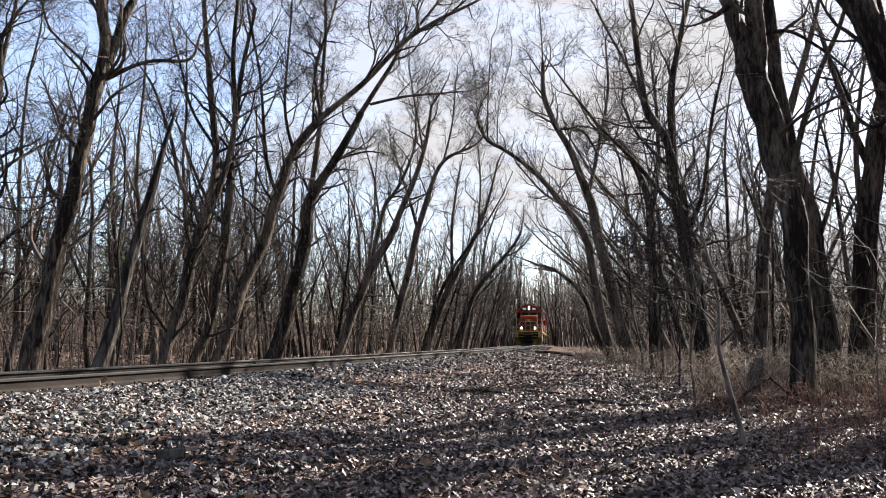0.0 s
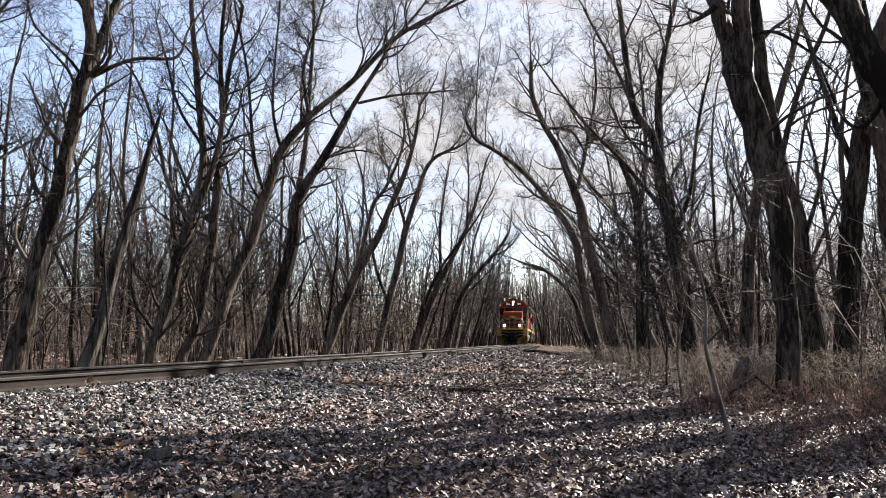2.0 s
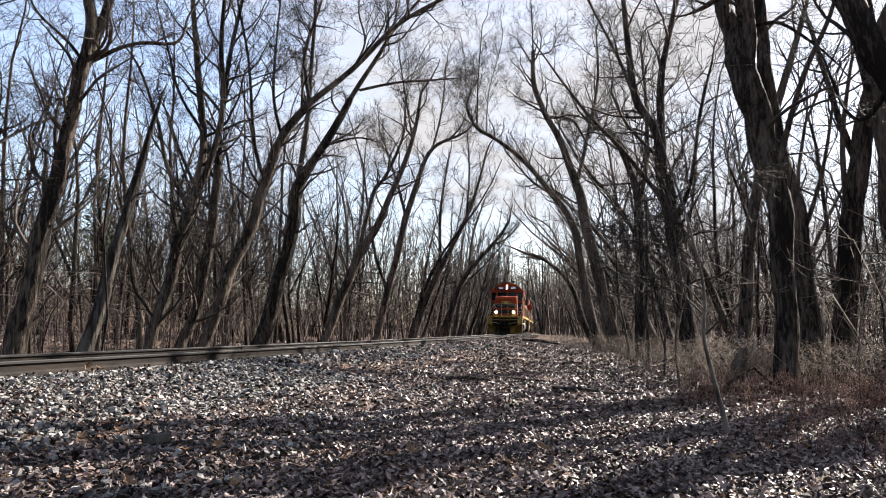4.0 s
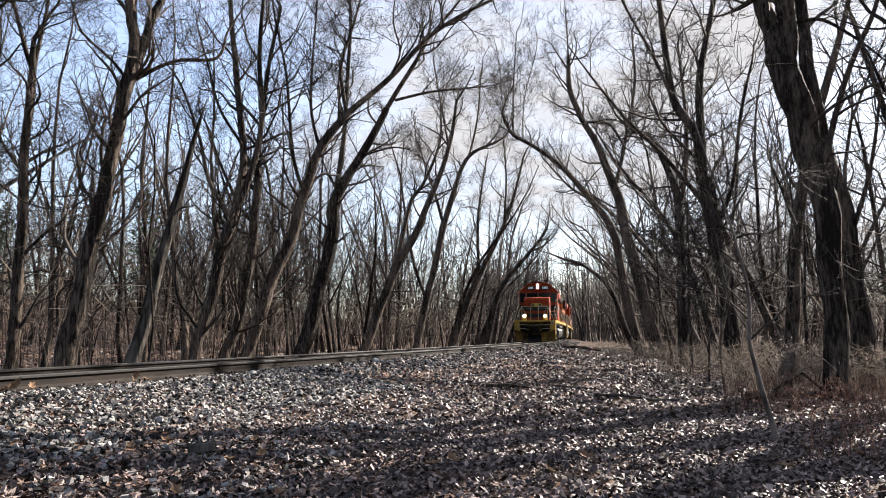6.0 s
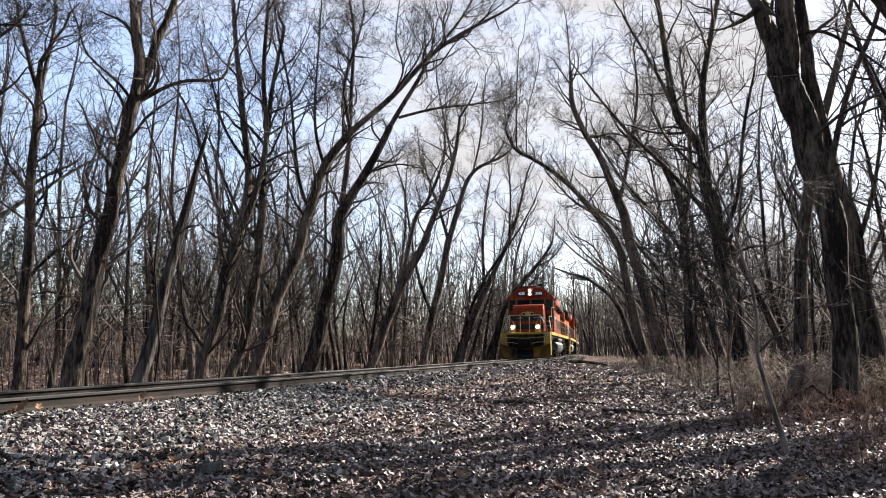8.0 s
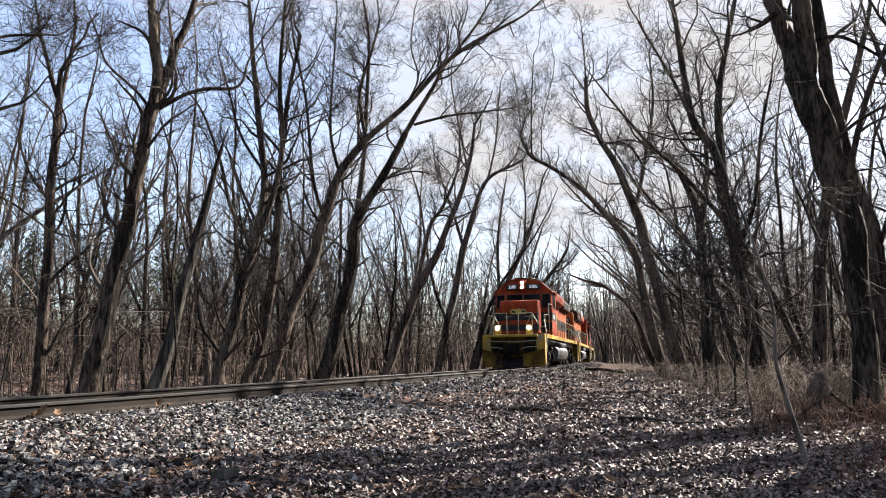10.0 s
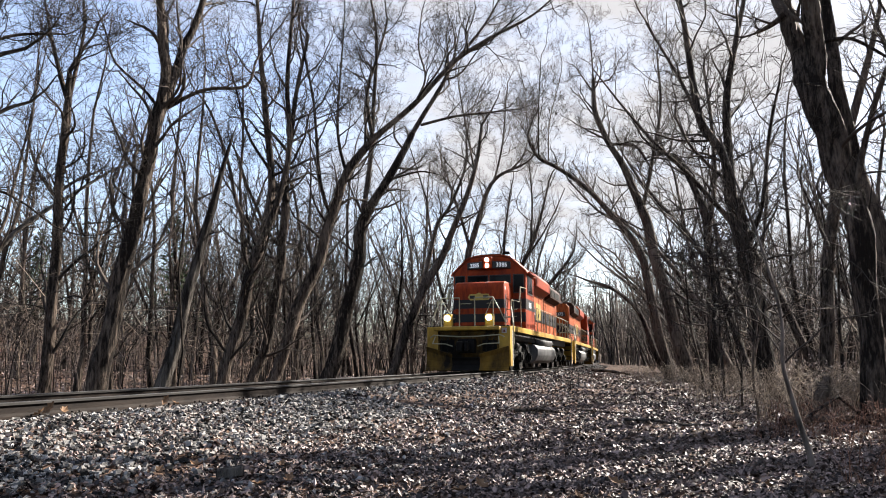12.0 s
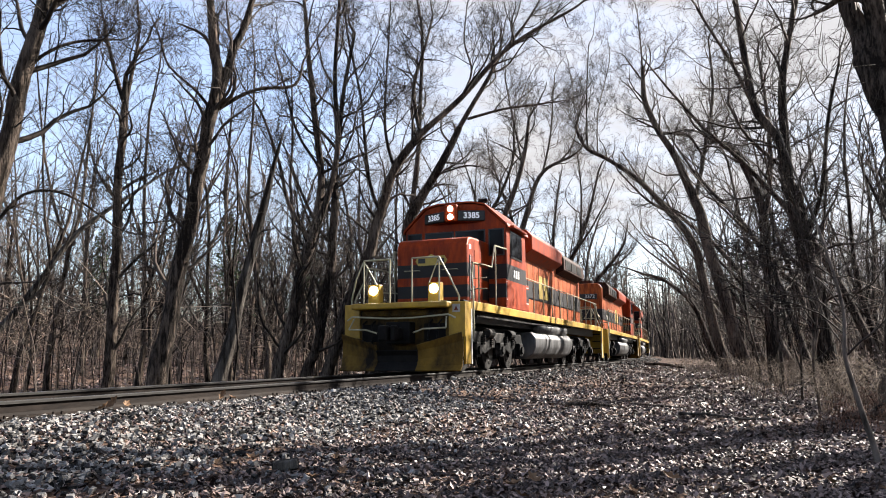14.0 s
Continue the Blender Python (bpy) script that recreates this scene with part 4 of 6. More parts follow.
def far_woods():
    """Woods in the distance, and all round, too far to tell tree from tree."""
    rng = random.Random(8)
    tb = Tubes()
    for _ in range(1900):
        az = rng.uniform(-60, 44) if rng.random() < 0.88 else rng.uniform(80, 300)
        d = rng.uniform(50, 150) if abs(az) < 61 else rng.uniform(40, 120)
        x, y = d * math.sin(radians(az)), d * math.cos(radians(az))
        u = float(beside(x, y)[0][0])
        if -6.5 < u < 9.5 and 0 < y < 128:
            continue
        z = float(ground_z(x, y)[0])
        h, r = rng.uniform(6, 15), rng.uniform(0.04, 0.10)
        p, q = np.array([x, y, z - 0.3]), np.array([rng.gauss(0, 0.14), rng.gauss(0, 0.14), 1.0])
        side = np.array([rng.gauss(0, 0.5), rng.gauss(0, 0.5), 0])
        pts = [p, p + q * h * 0.35 + side, p + q * h * 0.7 + np.array([rng.gauss(0, 0.6), rng.gauss(0, 0.6), 0]), p + q * h]
        tb.add(pts, [r, r * 0.8, r * 0.5, 0.02], 4)
        for _ in range(11):
            t = rng.uniform(0.06, 0.97)
            b = pts[0] + (pts[1] - pts[0]) * t / 0.35 if t < 0.35 else (pts[1] + (pts[2] - pts[1]) * (t - 0.35) / 0.35 if t < 0.7 else pts[2] + (pts[3] - pts[2]) * (t - 0.7) / 0.3)
            e = np.array([rng.gauss(0, 1), rng.gauss(0, 1), rng.uniform(0.2, 1.6)])
            e = e / math.sqrt(e @ e) * rng.uniform(1.2, 4.2) * (1.2 - 0.6 * t)
            mid = b + e * 0.5 + np.array([rng.gauss(0, 0.15), rng.gauss(0, 0.15), -0.06])
            tb.add([b, mid, b + e + np.array([0, 0, 0.25])], [r * 0.42, r * 0.3, 0.015], 3)
            for _ in range(3):
                g = np.array([rng.gauss(0, 1), rng.gauss(0, 1), rng.gauss(0.5, 0.8)]) * rng.uniform(0.3, 0.9)
                c = mid + (b + e - mid) * rng.random()
                tb.add([c, c + g], [0.018, 0.010], 3)
    for _ in range(640):      # where the line bends out of sight
        az, d = rng.uniform(0, 15), rng.uniform(132, 260)
        x, y = d * math.sin(radians(az)), d * math.cos(radians(az))
        p, h = np.array([x, y, -0.3]), rng.uniform(9, 21)
        q = np.array([rng.gauss(0, 0.1), rng.gauss(0, 0.1), 1.0])
        tb.add([p, p + q * h * 0.5, p + q * h], [0.2, 0.13, 0.03], 4)
        for _ in range(9):
            b = p + q * h * rng.uniform(0.12, 0.97)
            e = np.array([rng.gauss(0, 1), rng.gauss(0, 1), rng.uniform(0.3, 1.6)])
            e = e / math.sqrt(e @ e) * rng.uniform(1.5, 4.0)
            tb.add([b, b + e * 0.5, b + e], [0.08, 0.06, 0.03], 3)
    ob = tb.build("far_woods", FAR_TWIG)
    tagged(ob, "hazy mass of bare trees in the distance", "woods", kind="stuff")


far_woods()


def pine_tree(x, y, height, seed):
    rng = random.Random(seed)
    root = new("pine_tree")
    root.matrix_basis = pose(x, y, float(ground_z(x, y)[0]))
    tagged(root, "dark green pine showing through the bare woods", "tree", "far pines")
    tb = Tubes()
    tb.add([np.array([0, 0, -0.3]), np.array([0.1, 0, height * 0.5]), np.array([0, 0.1, height])], [0.2, 0.14, 0.03], 7)
    tb.build("trunk", BARK, root)
    v, f = [], []
    for _ in range(900):
        t = rng.uniform(0.35, 1.0)
        r = (1.06 - t) * height * 0.30 * math.sqrt(rng.random()) * (0.7 + 0.5 * math.sin(t * 40) ** 2)
        a = rng.uniform(0, 6.283)
        c = Vector((r * math.cos(a), r * math.sin(a), height * t + rng.gauss(0, 0.15)))
        s = rng.uniform(0.15, 0.4)
        e1 = Vector((rng.gauss(0, 1), rng.gauss(0, 1), rng.gauss(0, 0.5))).normalized() * s
        e2 = Vector((rng.gauss(0, 1), rng.gauss(0, 1), rng.gauss(0, 0.5))).normalized() * s * 0.5
        k = len(v)
        v += [c, c + e1, c + e1 * 0.6 + e2]
        f.append((k, k + 1, k + 2))
    link_mesh("crown", v, f, PINE, root)


for i, (x, y, h) in enumerate([(-18.6, 41, 9.2), (-15.5, 47, 8.2), (-30, 46, 8.5), (15.0, 60, 9.5)]):
    pine_tree(x, y, h, 40 + i)


# ---- undergrowth ----
def stems(name, label, count, area, high, seed, mat, r=0.004, arch=0.5, twigs=0):
    """Thin dry stems and canes, arching over. area(rng): a place (x, y) or None."""
    rng = random.Random(seed)
    tb = Tubes()
    spots = []
    while len(spots) < count:
        q = area(rng)
        if q:
            spots.append(q)
    zs = ground_z(np.array([s[0] for s in spots]), np.array([s[1] for s in spots]))
    for (x, y), z in zip(spots, zs):
        h = rng.uniform(0.4, 1.0) * high
        a, k = rng.uniform(0, 6.283), rng.uniform(0.1, 1.0) * arch
        e = np.array([math.cos(a), math.sin(a), 0]) * h * k
        p = np.array([x, y, z - 0.03])
        pts = [p, p + e * 0.15 + np.array([0, 0, h * 0.45]), p + e * 0.5 + np.array([0, 0, h * 0.8]), p + e + np.array([0, 0, h * (1 - 0.35 * k)])]
        rr = r * rng.uniform(0.6, 1.5)
        tb.add(pts, [rr, rr * 0.85, rr * 0.65, rr * 0.4], 3)
        for _ in range(twigs):
            t = rng.choice((1, 2))
            b = pts[t] + (pts[t + 1] - pts[t]) * rng.random()
            g = np.array([rng.gauss(0, 1), rng.gauss(0, 1), rng.gauss(0.5, 0.6)]) * h * 0.16
            tb.add([b, b + g * 0.55 + np.array([0, 0, 0.02]), b + g], [rr * 0.6, rr * 0.5, rr * 0.35], 3)
    return tagged(tb.build(name, mat), label, "undergrowth", kind="stuff")


def right_edge(rng):
    az, d = rng.uniform(9, 38), 13.0 + 36 * rng.random() ** 1.6
    x, y = d * math.sin(radians(az)), d * math.cos(radians(az))
    edge = 3.0 + 0.10 * y + 0.4 * math.sin(y)
    return (x, y) if edge < x < edge + 6 + 0.1 * y else None


def right_near(rng):
    x, y = rng.uniform(2.6, 8), rng.uniform(4.6, 12)
    return (x, y) if x > 2.4 + 0.14 * y + 0.5 * math.sin(y * 1.7) else None


def left_woods(rng):
    az, d = rng.uniform(-46, 6), rng.uniform(13, 60)
    x, y = d * math.sin(radians(az)), d * math.cos(radians(az))
    u = float(beside(x, y)[0][0])
    return (x, y) if u < -3.4 else None


def right_woods(rng):
    az, d = rng.uniform(8, 45), rng.uniform(11, 55)
    x, y = d * math.sin(radians(az)), d * math.cos(radians(az))
    return (x, y) if x > 5.0 + 0.12 * y else None


stems("dry_brush", "pale dry brush and grass along the path edge", 3000, right_edge, 1.05, 31, BRUSH, 0.0045, 1.5, 3)
stems("dry_brush", "tangled reddish dry stalks and briars under the trees", 1500, right_near, 0.55, 32, BRIAR, 0.003, 1.4, 3)
stems("undergrowth", "thin bare saplings and twigs under the woods", 650, left_woods, 3.2, 33, STEM, 0.011, 0.6, 6)
def far_thicket(rng):
    az, d = rng.uniform(-48, 44), rng.uniform(38, 125)
    x, y = d * math.sin(radians(az)), d * math.cos(radians(az))
    u = float(beside(x, y)[0][0])
    return (x, y) if u < -5.0 or u > 8.0 or y > 126 else None


stems("thicket", "brown tangle of distant undergrowth", 1700, far_thicket, 4.5, 35, STEM, 0.024, 0.9, 6)
stems("undergrowth", "thin bare saplings crowding the woods edge", 800, right_woods, 3.2, 34, STEM, 0.009, 0.8, 5)


# ---- small things on the ground ----
def stick(pts, r, label, mat=BARK, name="stick"):
    tb = Tubes()
    p = [np.array([x, y, float(ground_z(x, y)[0]) + h]) for x, y, h in pts]
    tb.add(p, [r * (1 - 0.5 * i / (len(p) - 1)) for i in range(len(p))], 7)
    return tagged(tb.build(name, mat), label, "fallen branch")


stick([(2.0, 12.1, 0.03), (2.4, 11.8, 0.05), (2.8, 11.55, 0.04), (3.15, 11.35, 0.07)], 0.028, "long pale stick lying across the path", BARK_PALE)
stick([(0.3, 13.7, 0.04), (0.7, 13.55, 0.08), (1.1, 13.6, 0.05)], 0.04, "short dark fallen branch on the leaves")
stick([(0.6, 13.3, 0.02), (0.78, 13.5, 0.12), (0.95, 13.4, 0.2)], 0.02, "short dark fallen branch on the leaves")
stick([(1.5, 14.3, 0.04), (2.1, 13.9, 0.05), (2.5, 13.9, 0.03)], 0.035, "dark fallen branch on the path")
stick([(4.2, 10.9, 0.05), (4.6, 11.2, 0.22), (5.0, 11.4, 0.42), (5.3, 11.5, 0.2), (5.4, 11.4, 0.05)], 0.03, "crooked dark dead branch leaning by the stump")
stick([(4.1, 11.2, 0.08), (4.8, 11.4, 0.10), (5.5, 11.3, 0.12)], 0.07, "dark fallen limb at the foot of the big tree")
stick([(-1.2, 6.6, 0.01), (-0.9, 6.7, 0.03), (-0.6, 6.66, 0.02)], 0.008, "thin twig on the leaf litter", BARK_PALE)
stick([(1.2, 7.6, 0.01), (1.5, 7.9, 0.03), (1.9, 7.95, 0.02)], 0.010, "thin twig on the leaf litter", BARK_PALE)
stick([(6.0, 47.5, 0.1), (6.8, 46.5, 0.25), (7.9, 45.2, 0.12)], 0.12, "dark rotten log beside the track bed", name="log")


def stump():
    x, y = 5.1, 12.4
    g = float(ground_z(x, y)[0])
    tb = Tubes()
    tb.add([np.array([x, y, g - 0.1]), np.array([x + 0.02, y, g + 0.2]), np.array([x + 0.1, y, g + 0.45]), np.array([x + 0.2, y, g + 0.68]), np.array([x + 0.22, y, g + 0.72])], [0.16, 0.13, 0.11, 0.06, 0.015], 12)
    tagged(tb.build("stump", BARK), "short dark broken stump with a slanted top", "stump")


stump()


def chunk(name, x, y, size, seed, mat, label, category, lift=0.0):
    rng = random.Random(seed)
    bm = bmesh.new()
    bmesh.ops.create_icosphere(bm, subdivisions=2, radius=0.5)
    for v in bm.verts:
        v.co = Vector((v.co.x * size[0], v.co.y * size[1], v.co.z * size[2])) * (1 + rng.uniform(-0.16, 0.16))
    me = bpy.data.meshes.new(name)
    bm.to_mesh(me)
    bm.free()
    me.materials.append(mat)
    ob = new(name, me)
    ob.matrix_basis = pose(x, y, float(ground_z(x, y)[0]) + size[2] * 0.35 + lift, 0, 0, rng.uniform(-20, 20))
    return tagged(ob, label, category)


PALE_STONE = noisy("pale_stone", (0.224, 0.22, 0.208), (0.4, 0.392, 0.384), 14.0, rough=0.8, bump=0.4)
sx, sy, _sh = on_track(19.1, 0.98)
chunk("rock", float(sx), float(sy), (0.17, 0.13, 0.13), 3, PALE_STONE, "white rock lying against the rail", "rock")
for i, (s, lat) in enumerate(((16.2, 1.1), (13.4, 1.15), (22.5, 1.05), (24.2, 1.0))):
    sx, sy, _sh = on_track(s, lat)
    chunk("rock", float(sx), float(sy), (0.12, 0.10, 0.09), 60 + i, PALE_STONE, "pale rock on the ballast shoulder", "rock")


def wood_block():
    x, y = -2.1, 5.82
    bm = box(bmesh.new(), -0.10, 0.10, -0.05, 0.05, 0, 0.07, 0.008)
    for v in bm.verts:
        v.co.z += 0.02 * math.sin(v.co.x * 30)
    me = bpy.data.meshes.new("wood_block")
    bm.to_mesh(me)
    bm.free()
    me.materials.append(BARK_PALE)
    ob = new("wood_block", me)
    ob.matrix_basis = pose(x, y, float(ground_z(x, y)[0]) + 0.015, 4, -3, 12)
    tagged(ob, "split weathered piece of wood on the gravel", "wood")


wood_block()
OAK = noisy("oak_leaf", (0.076, 0.03952, 0.02128), (0.2052, 0.1292, 0.076), 20.0, rough=0.6, bump=0.3)


def oak_leaf(x, y, z, size, rx, ry, rz, label="large curled brown oak leaf resting on the rail"):
    """A lobed leaf, curled about its midrib, with a stalk."""
    n = 13
    mid, le, ri = [], [], []
    for i in range(n):
        t = i / (n - 1)
        w = size * 0.32 * math.sin(math.pi * min(1, t * 1.02)) ** 0.7 * (0.72 + 0.28 * math.cos(t * 6 * math.pi))
        bend = size * 0.25 * (t - 0.5) ** 2 * 4
        mid.append((size * (t - 0.5), 0, bend))
        le.append((size * (t - 0.5), w, bend + w * 0.5))
        ri.append((size * (t - 0.5), -w, bend + w * 0.6))
    v = mid + le + ri
    f = []
    for i in range(n - 1):
        f += [(i, i + 1, n + i + 1, n + i), (i + 1, i, 2 * n + i, 2 * n + i + 1)]
    ob = link_mesh("oak_leaf", v, f, OAK)
    ob.matrix_basis = pose(x, y, z, rx, ry, rz)
    tagged(ob, label, "leaf", "large leaves by the rail")


for s, lat, dz, size, rot in ((9.2, 0.90, 0.11, 0.17, (70, -50, 20)), (9.35, 0.93, 0.07, 0.15, (40, -20, 100)), (9.05, 0.92, 0.06, 0.14, (20, 30, 200)), (11.0, 0.90, 0.10, 0.15, (65, -55, 60)), (11.15, 0.95, 0.05, 0.12, (10, 20, 10))):
    sx, sy, _sh = on_track(s, lat)
    oak_leaf(float(sx), float(sy), 0.41 + dz, size, *rot)
for i in range(16):
    r_ = random.Random(i)
    x, y = r_.uniform(-3.4, 3.5), r_.uniform(4.3, 6.4)
    oak_leaf(x, y, float(ground_z(x, y)[0]) + 0.05, r_.uniform(0.11, 0.16), r_.uniform(-25, 25), r_.uniform(-25, 25), r_.uniform(0, 360), "large curled brown oak leaf on the leaf litter")


def hanging_vine():
    a = radians(-29.4)
    tb = Tubes()
    rows = [(0.98, 5.5), (1.34, 4.6), (1.38, 3.6), (1.32, 2.6), (1.40, 1.8), (1.46, 1.2), (1.40, 0.5), (1.5, -0.1)]
    tb.add([np.array([-6.88 + q * math.cos(a), 12.19 - q * math.sin(a), z]) for q, z in rows], [0.012, 0.014, 0.016, 0.017, 0.018, 0.02, 0.022, 0.024], 6)
    tagged(tb.build("vine", BARK), "bare woody vine hanging beside a trunk", "vine")


hanging_vine()


def leafy_shrub(x, y, high, seed):
    """A shrub that still holds pale dead leaves."""
    rng = random.Random(seed)
    root = new("shrub")
    root.matrix_basis = pose(x, y, float(ground_z(x, y)[0]))
    tagged(root, "scrubby shrub still holding pale dry leaves", "shrub", "leafy shrubs")
    tb, v, f = Tubes(), [], []
    for _ in range(16):
        a = rng.uniform(0, 6.283)
        e = np.array([math.cos(a) * rng.uniform(0.2, 0.8), math.sin(a) * rng.uniform(0.2, 0.8), high * rng.uniform(0.6, 1.0)])
        p0 = np.array([rng.gauss(0, 0.1), rng.gauss(0, 0.1), -0.05])
        pts = [p0, p0 + e * np.array([0.25, 0.25, 0.45]), p0 + e * np.array([0.6, 0.6, 0.8]), p0 + e]
        tb.add(pts, [0.012, 0.009, 0.006, 0.003], 4)
        for _ in range(24):
            i = rng.choice((1, 2))
            c = Vector(pts[i] + (pts[i + 1] - pts[i]) * rng.random()) + Vector((rng.gauss(0, 0.12), rng.gauss(0, 0.12), rng.gauss(0, 0.08)))
            d1 = Vector((rng.gauss(0, 1), rng.gauss(0, 1), rng.gauss(-0.4, 0.7))).normalized() * rng.uniform(0.04, 0.08)
            d2 = Vector((rng.gauss(0, 1), rng.gauss(0, 1), rng.gauss(0, 0.7))).normalized() * 0.022
            k = len(v)
            v += [c, c + d1 * 0.5 + d2, c + d1, c + d1 * 0.5 - d2]
            f += [(k, k + 1, k + 2), (k, k + 2, k + 3)]
    tb.build("branchwork", TWIG, root)
    link_mesh("foliage", v, f, LEAF, root)


for i, (x, y, h) in enumerate([(6.6, 15.2, 1.1), (7.3, 15.8, 0.9), (5.9, 14.6, 0.7), (8.2, 13.2, 1.3), (7.7, 11.6, 0.8), (6.9, 10.4, 0.6)]):
    leafy_shrub(x, y, h, 70 + i)


# ---- locomotive paints ----
def banded_paint(name, base_dark, base_light, black_bands, rough=0.45, streak=1.0):
    """Weathered livery: orange with black bands at set heights above the rail, streaked by rain and soot."""
    m, n, l, b = base_material(name, rough, gloss=0.14)
    co, sep = n.new("ShaderNodeTexCoord"), n.new("ShaderNodeSeparateXYZ")
    l.new(co.outputs["Object"], sep.inputs["Vector"])
    mp, noise_n = n.new("ShaderNodeMapping"), n.new("ShaderNodeTexNoise")
    mp.inputs["Scale"].default_value = (2.5, 2.5 * streak, 0.5)
    noise_n.inputs["Scale"].default_value, noise_n.inputs["Detail"].default_value, noise_n.inputs["Roughness"].default_value = 2.2, 7.0, 0.7
    l.new(co.outputs["Object"], mp.inputs["Vector"])
    l.new(mp.outputs["Vector"], noise_n.inputs["Vector"])
    tone = ramp_node(n, [(0.36, base_dark), (0.62, base_light)])
    l.new(noise_n.outputs["Fac"], tone.inputs["Fac"])
    z01 = n.new("ShaderNodeMapRange")
    z01.inputs["From Min"].default_value, z01.inputs["From Max"].default_value = 1.5, 3.5
    l.new(sep.outputs["Z"], z01.inputs["Value"])
    stops = [(0.0, (0, 0, 0))]
    for lo, hi in black_bands:
        stops += [((lo - 1.5) / 2, (1, 1, 1)), ((hi - 1.5) / 2, (0, 0, 0))]
    stops += [(1.0, (0, 0, 0))]
    band = ramp_node(n, stops)
    band.color_ramp.interpolation = "CONSTANT"
    l.new(z01.outputs["Result"], band.inputs["Fac"])
    mix = n.new("ShaderNodeMix")
    mix.data_type = "RGBA"
    mix.inputs["B"].default_value = (0.016, 0.015, 0.016, 1)
    l.new(band.outputs["Color"], mix.inputs["Factor"])
    l.new(tone.outputs["Color"], mix.inputs["A"])
    l.new(mix.outputs["Result"], b.inputs["Base Color"])
    rr = n.new("ShaderNodeMapRange")
    rr.inputs["To Min"].default_value, rr.inputs["To Max"].default_value = rough - 0.12, rough + 0.2
    l.new(noise_n.outputs["Fac"], rr.inputs["Value"])
    l.new(rr.outputs["Result"], b.inputs["Roughness"])
    bp = n.new("ShaderNodeBump")
    bp.inputs["Strength"].default_value, bp.inputs["Distance"].default_value = 0.12, 0.02
    l.new(noise_n.outputs["Fac"], bp.inputs["Height"])
    l.new(bp.outputs["Normal"], b.inputs["Normal"])
    return m


ORANGE = ((0.115, 0.0115, 0.0018), (0.265, 0.034, 0.003))
NOSE_PAINT = banded_paint("nose_paint", *ORANGE, [(1.84, 2.15), (2.36, 2.71)])
CAB_PAINT = banded_paint("cab_paint", *ORANGE, [(2.40, 2.85)])
HOOD_PAINT = banded_paint("hood_paint", (0.085, 0.012, 0.003), (0.41, 0.092, 0.018), [(2.20, 2.80)], streak=3.2)
BOX_PAINT = banded_paint("side_box_paint", *ORANGE, [(1.92, 2.30)])
PLAIN_ORANGE = banded_paint("orange_paint", *ORANGE, [])
YELLOW = noisy("yellow_paint", (0.1184, 0.0629, 0.00592), (0.3478, 0.2109, 0.01332), 2.5, (1, 1, 0.6), 0.5, bump=0.15, spread=(0.33, 0.55))
SOOTY = noisy("sooty_yellow_steel", (0.010, 0.0075, 0.0055), (0.19, 0.110, 0.018), 1.9, (1, 1, 0.4), 0.75, bump=0.25, spread=(0.43, 0.68))
GRIME = noisy("grimy_black_steel", (0.002232, 0.002232, 0.002232), (0.01042, 0.0093, 0.008556), 5.0, rough=0.7, bump=0.3)
TRUCK = noisy("truck_casting", (0.00165, 0.00165, 0.00165), (0.0825, 0.077, 0.0715), 2.6, rough=0.7, bump=0.3, spread=(0.54, 0.70))
TANK = noisy("streaked_silver_tank", (0.003, 0.003, 0.0033), (0.09, 0.09, 0.093), 2.0, (0.6, 4.5, 0.2), 0.5, 0.0, bump=0.1, spread=(0.44, 0.62))
BROWN = noisy("soot_brown_grille", (0.01302, 0.007812, 0.006076), (0.05642, 0.02604, 0.01736), 6.0, rough=0.7, bump=0.4)
RAILING = noisy("handrail_paint", (0.1596, 0.1383, 0.06916), (0.3298, 0.3086, 0.2234), 4.0, rough=0.5, bump=0)
WHITE = noisy("white_paint", (0.384, 0.384, 0.3712), (0.512, 0.512, 0.4992), 6.0, rough=0.5, bump=0)
GOLD = noisy("gold_emblem", (0.228, 0.152, 0.0228), (0.3952, 0.2888, 0.0608), 8.0, rough=0.5, bump=0)
BLACK = noisy("black_paint", (0.003472, 0.003472, 0.003906), (0.00868, 0.00868, 0.009114), 5.0, rough=0.4, bump=0)
STEEL = noisy("wheel_steel", (0.004, 0.0035, 0.003), (0.025, 0.0225, 0.02), 6.0, rough=0.5, metal=0.6, bump=0.2)
GLASS, _n, _l, _b = base_material("window_glass", 0.08)
_b.inputs["Base Color"].default_value = (0.004, 0.004, 0.005, 1)
_b.inputs["Specular IOR Level"].default_value = 0.10
PLATE = noisy("grey_plate", (0.1672, 0.1672, 0.1596), (0.3192, 0.3116, 0.304), 12.0, rough=0.5, bump=0)
RUST_RED = noisy("red_mark", (0.076, 0.0152, 0.0114), (0.152, 0.038, 0.0228), 10.0, rough=0.6, bump=0)
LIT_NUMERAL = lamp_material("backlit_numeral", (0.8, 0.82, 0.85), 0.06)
LAMP = lamp_material("lit_lamp", (1.0, 0.96, 0.88), 4.0)


def letters(name, body, size, mat, parent, m, label):
    """Raised characters as a mesh of their own."""
    cu = bpy.data.curves.new(name, "FONT")
    cu.body, cu.size, cu.extrude, cu.align_x, cu.align_y, cu.offset = body, size, 0.006, "CENTER", "CENTER", 0.004
    tmp = new(name, cu)
    bpy.context.view_layer.update()
    me = bpy.data.meshes.new_from_object(tmp.evaluated_get(bpy.context.evaluated_depsgraph_get()))
    bpy.data.objects.remove(tmp)
    me.transform(m)
    me.materials.clear()
    me.materials.append(mat)
    ob = new(name, me)
    ob.parent = parent
    ob["label"] = label
    return ob


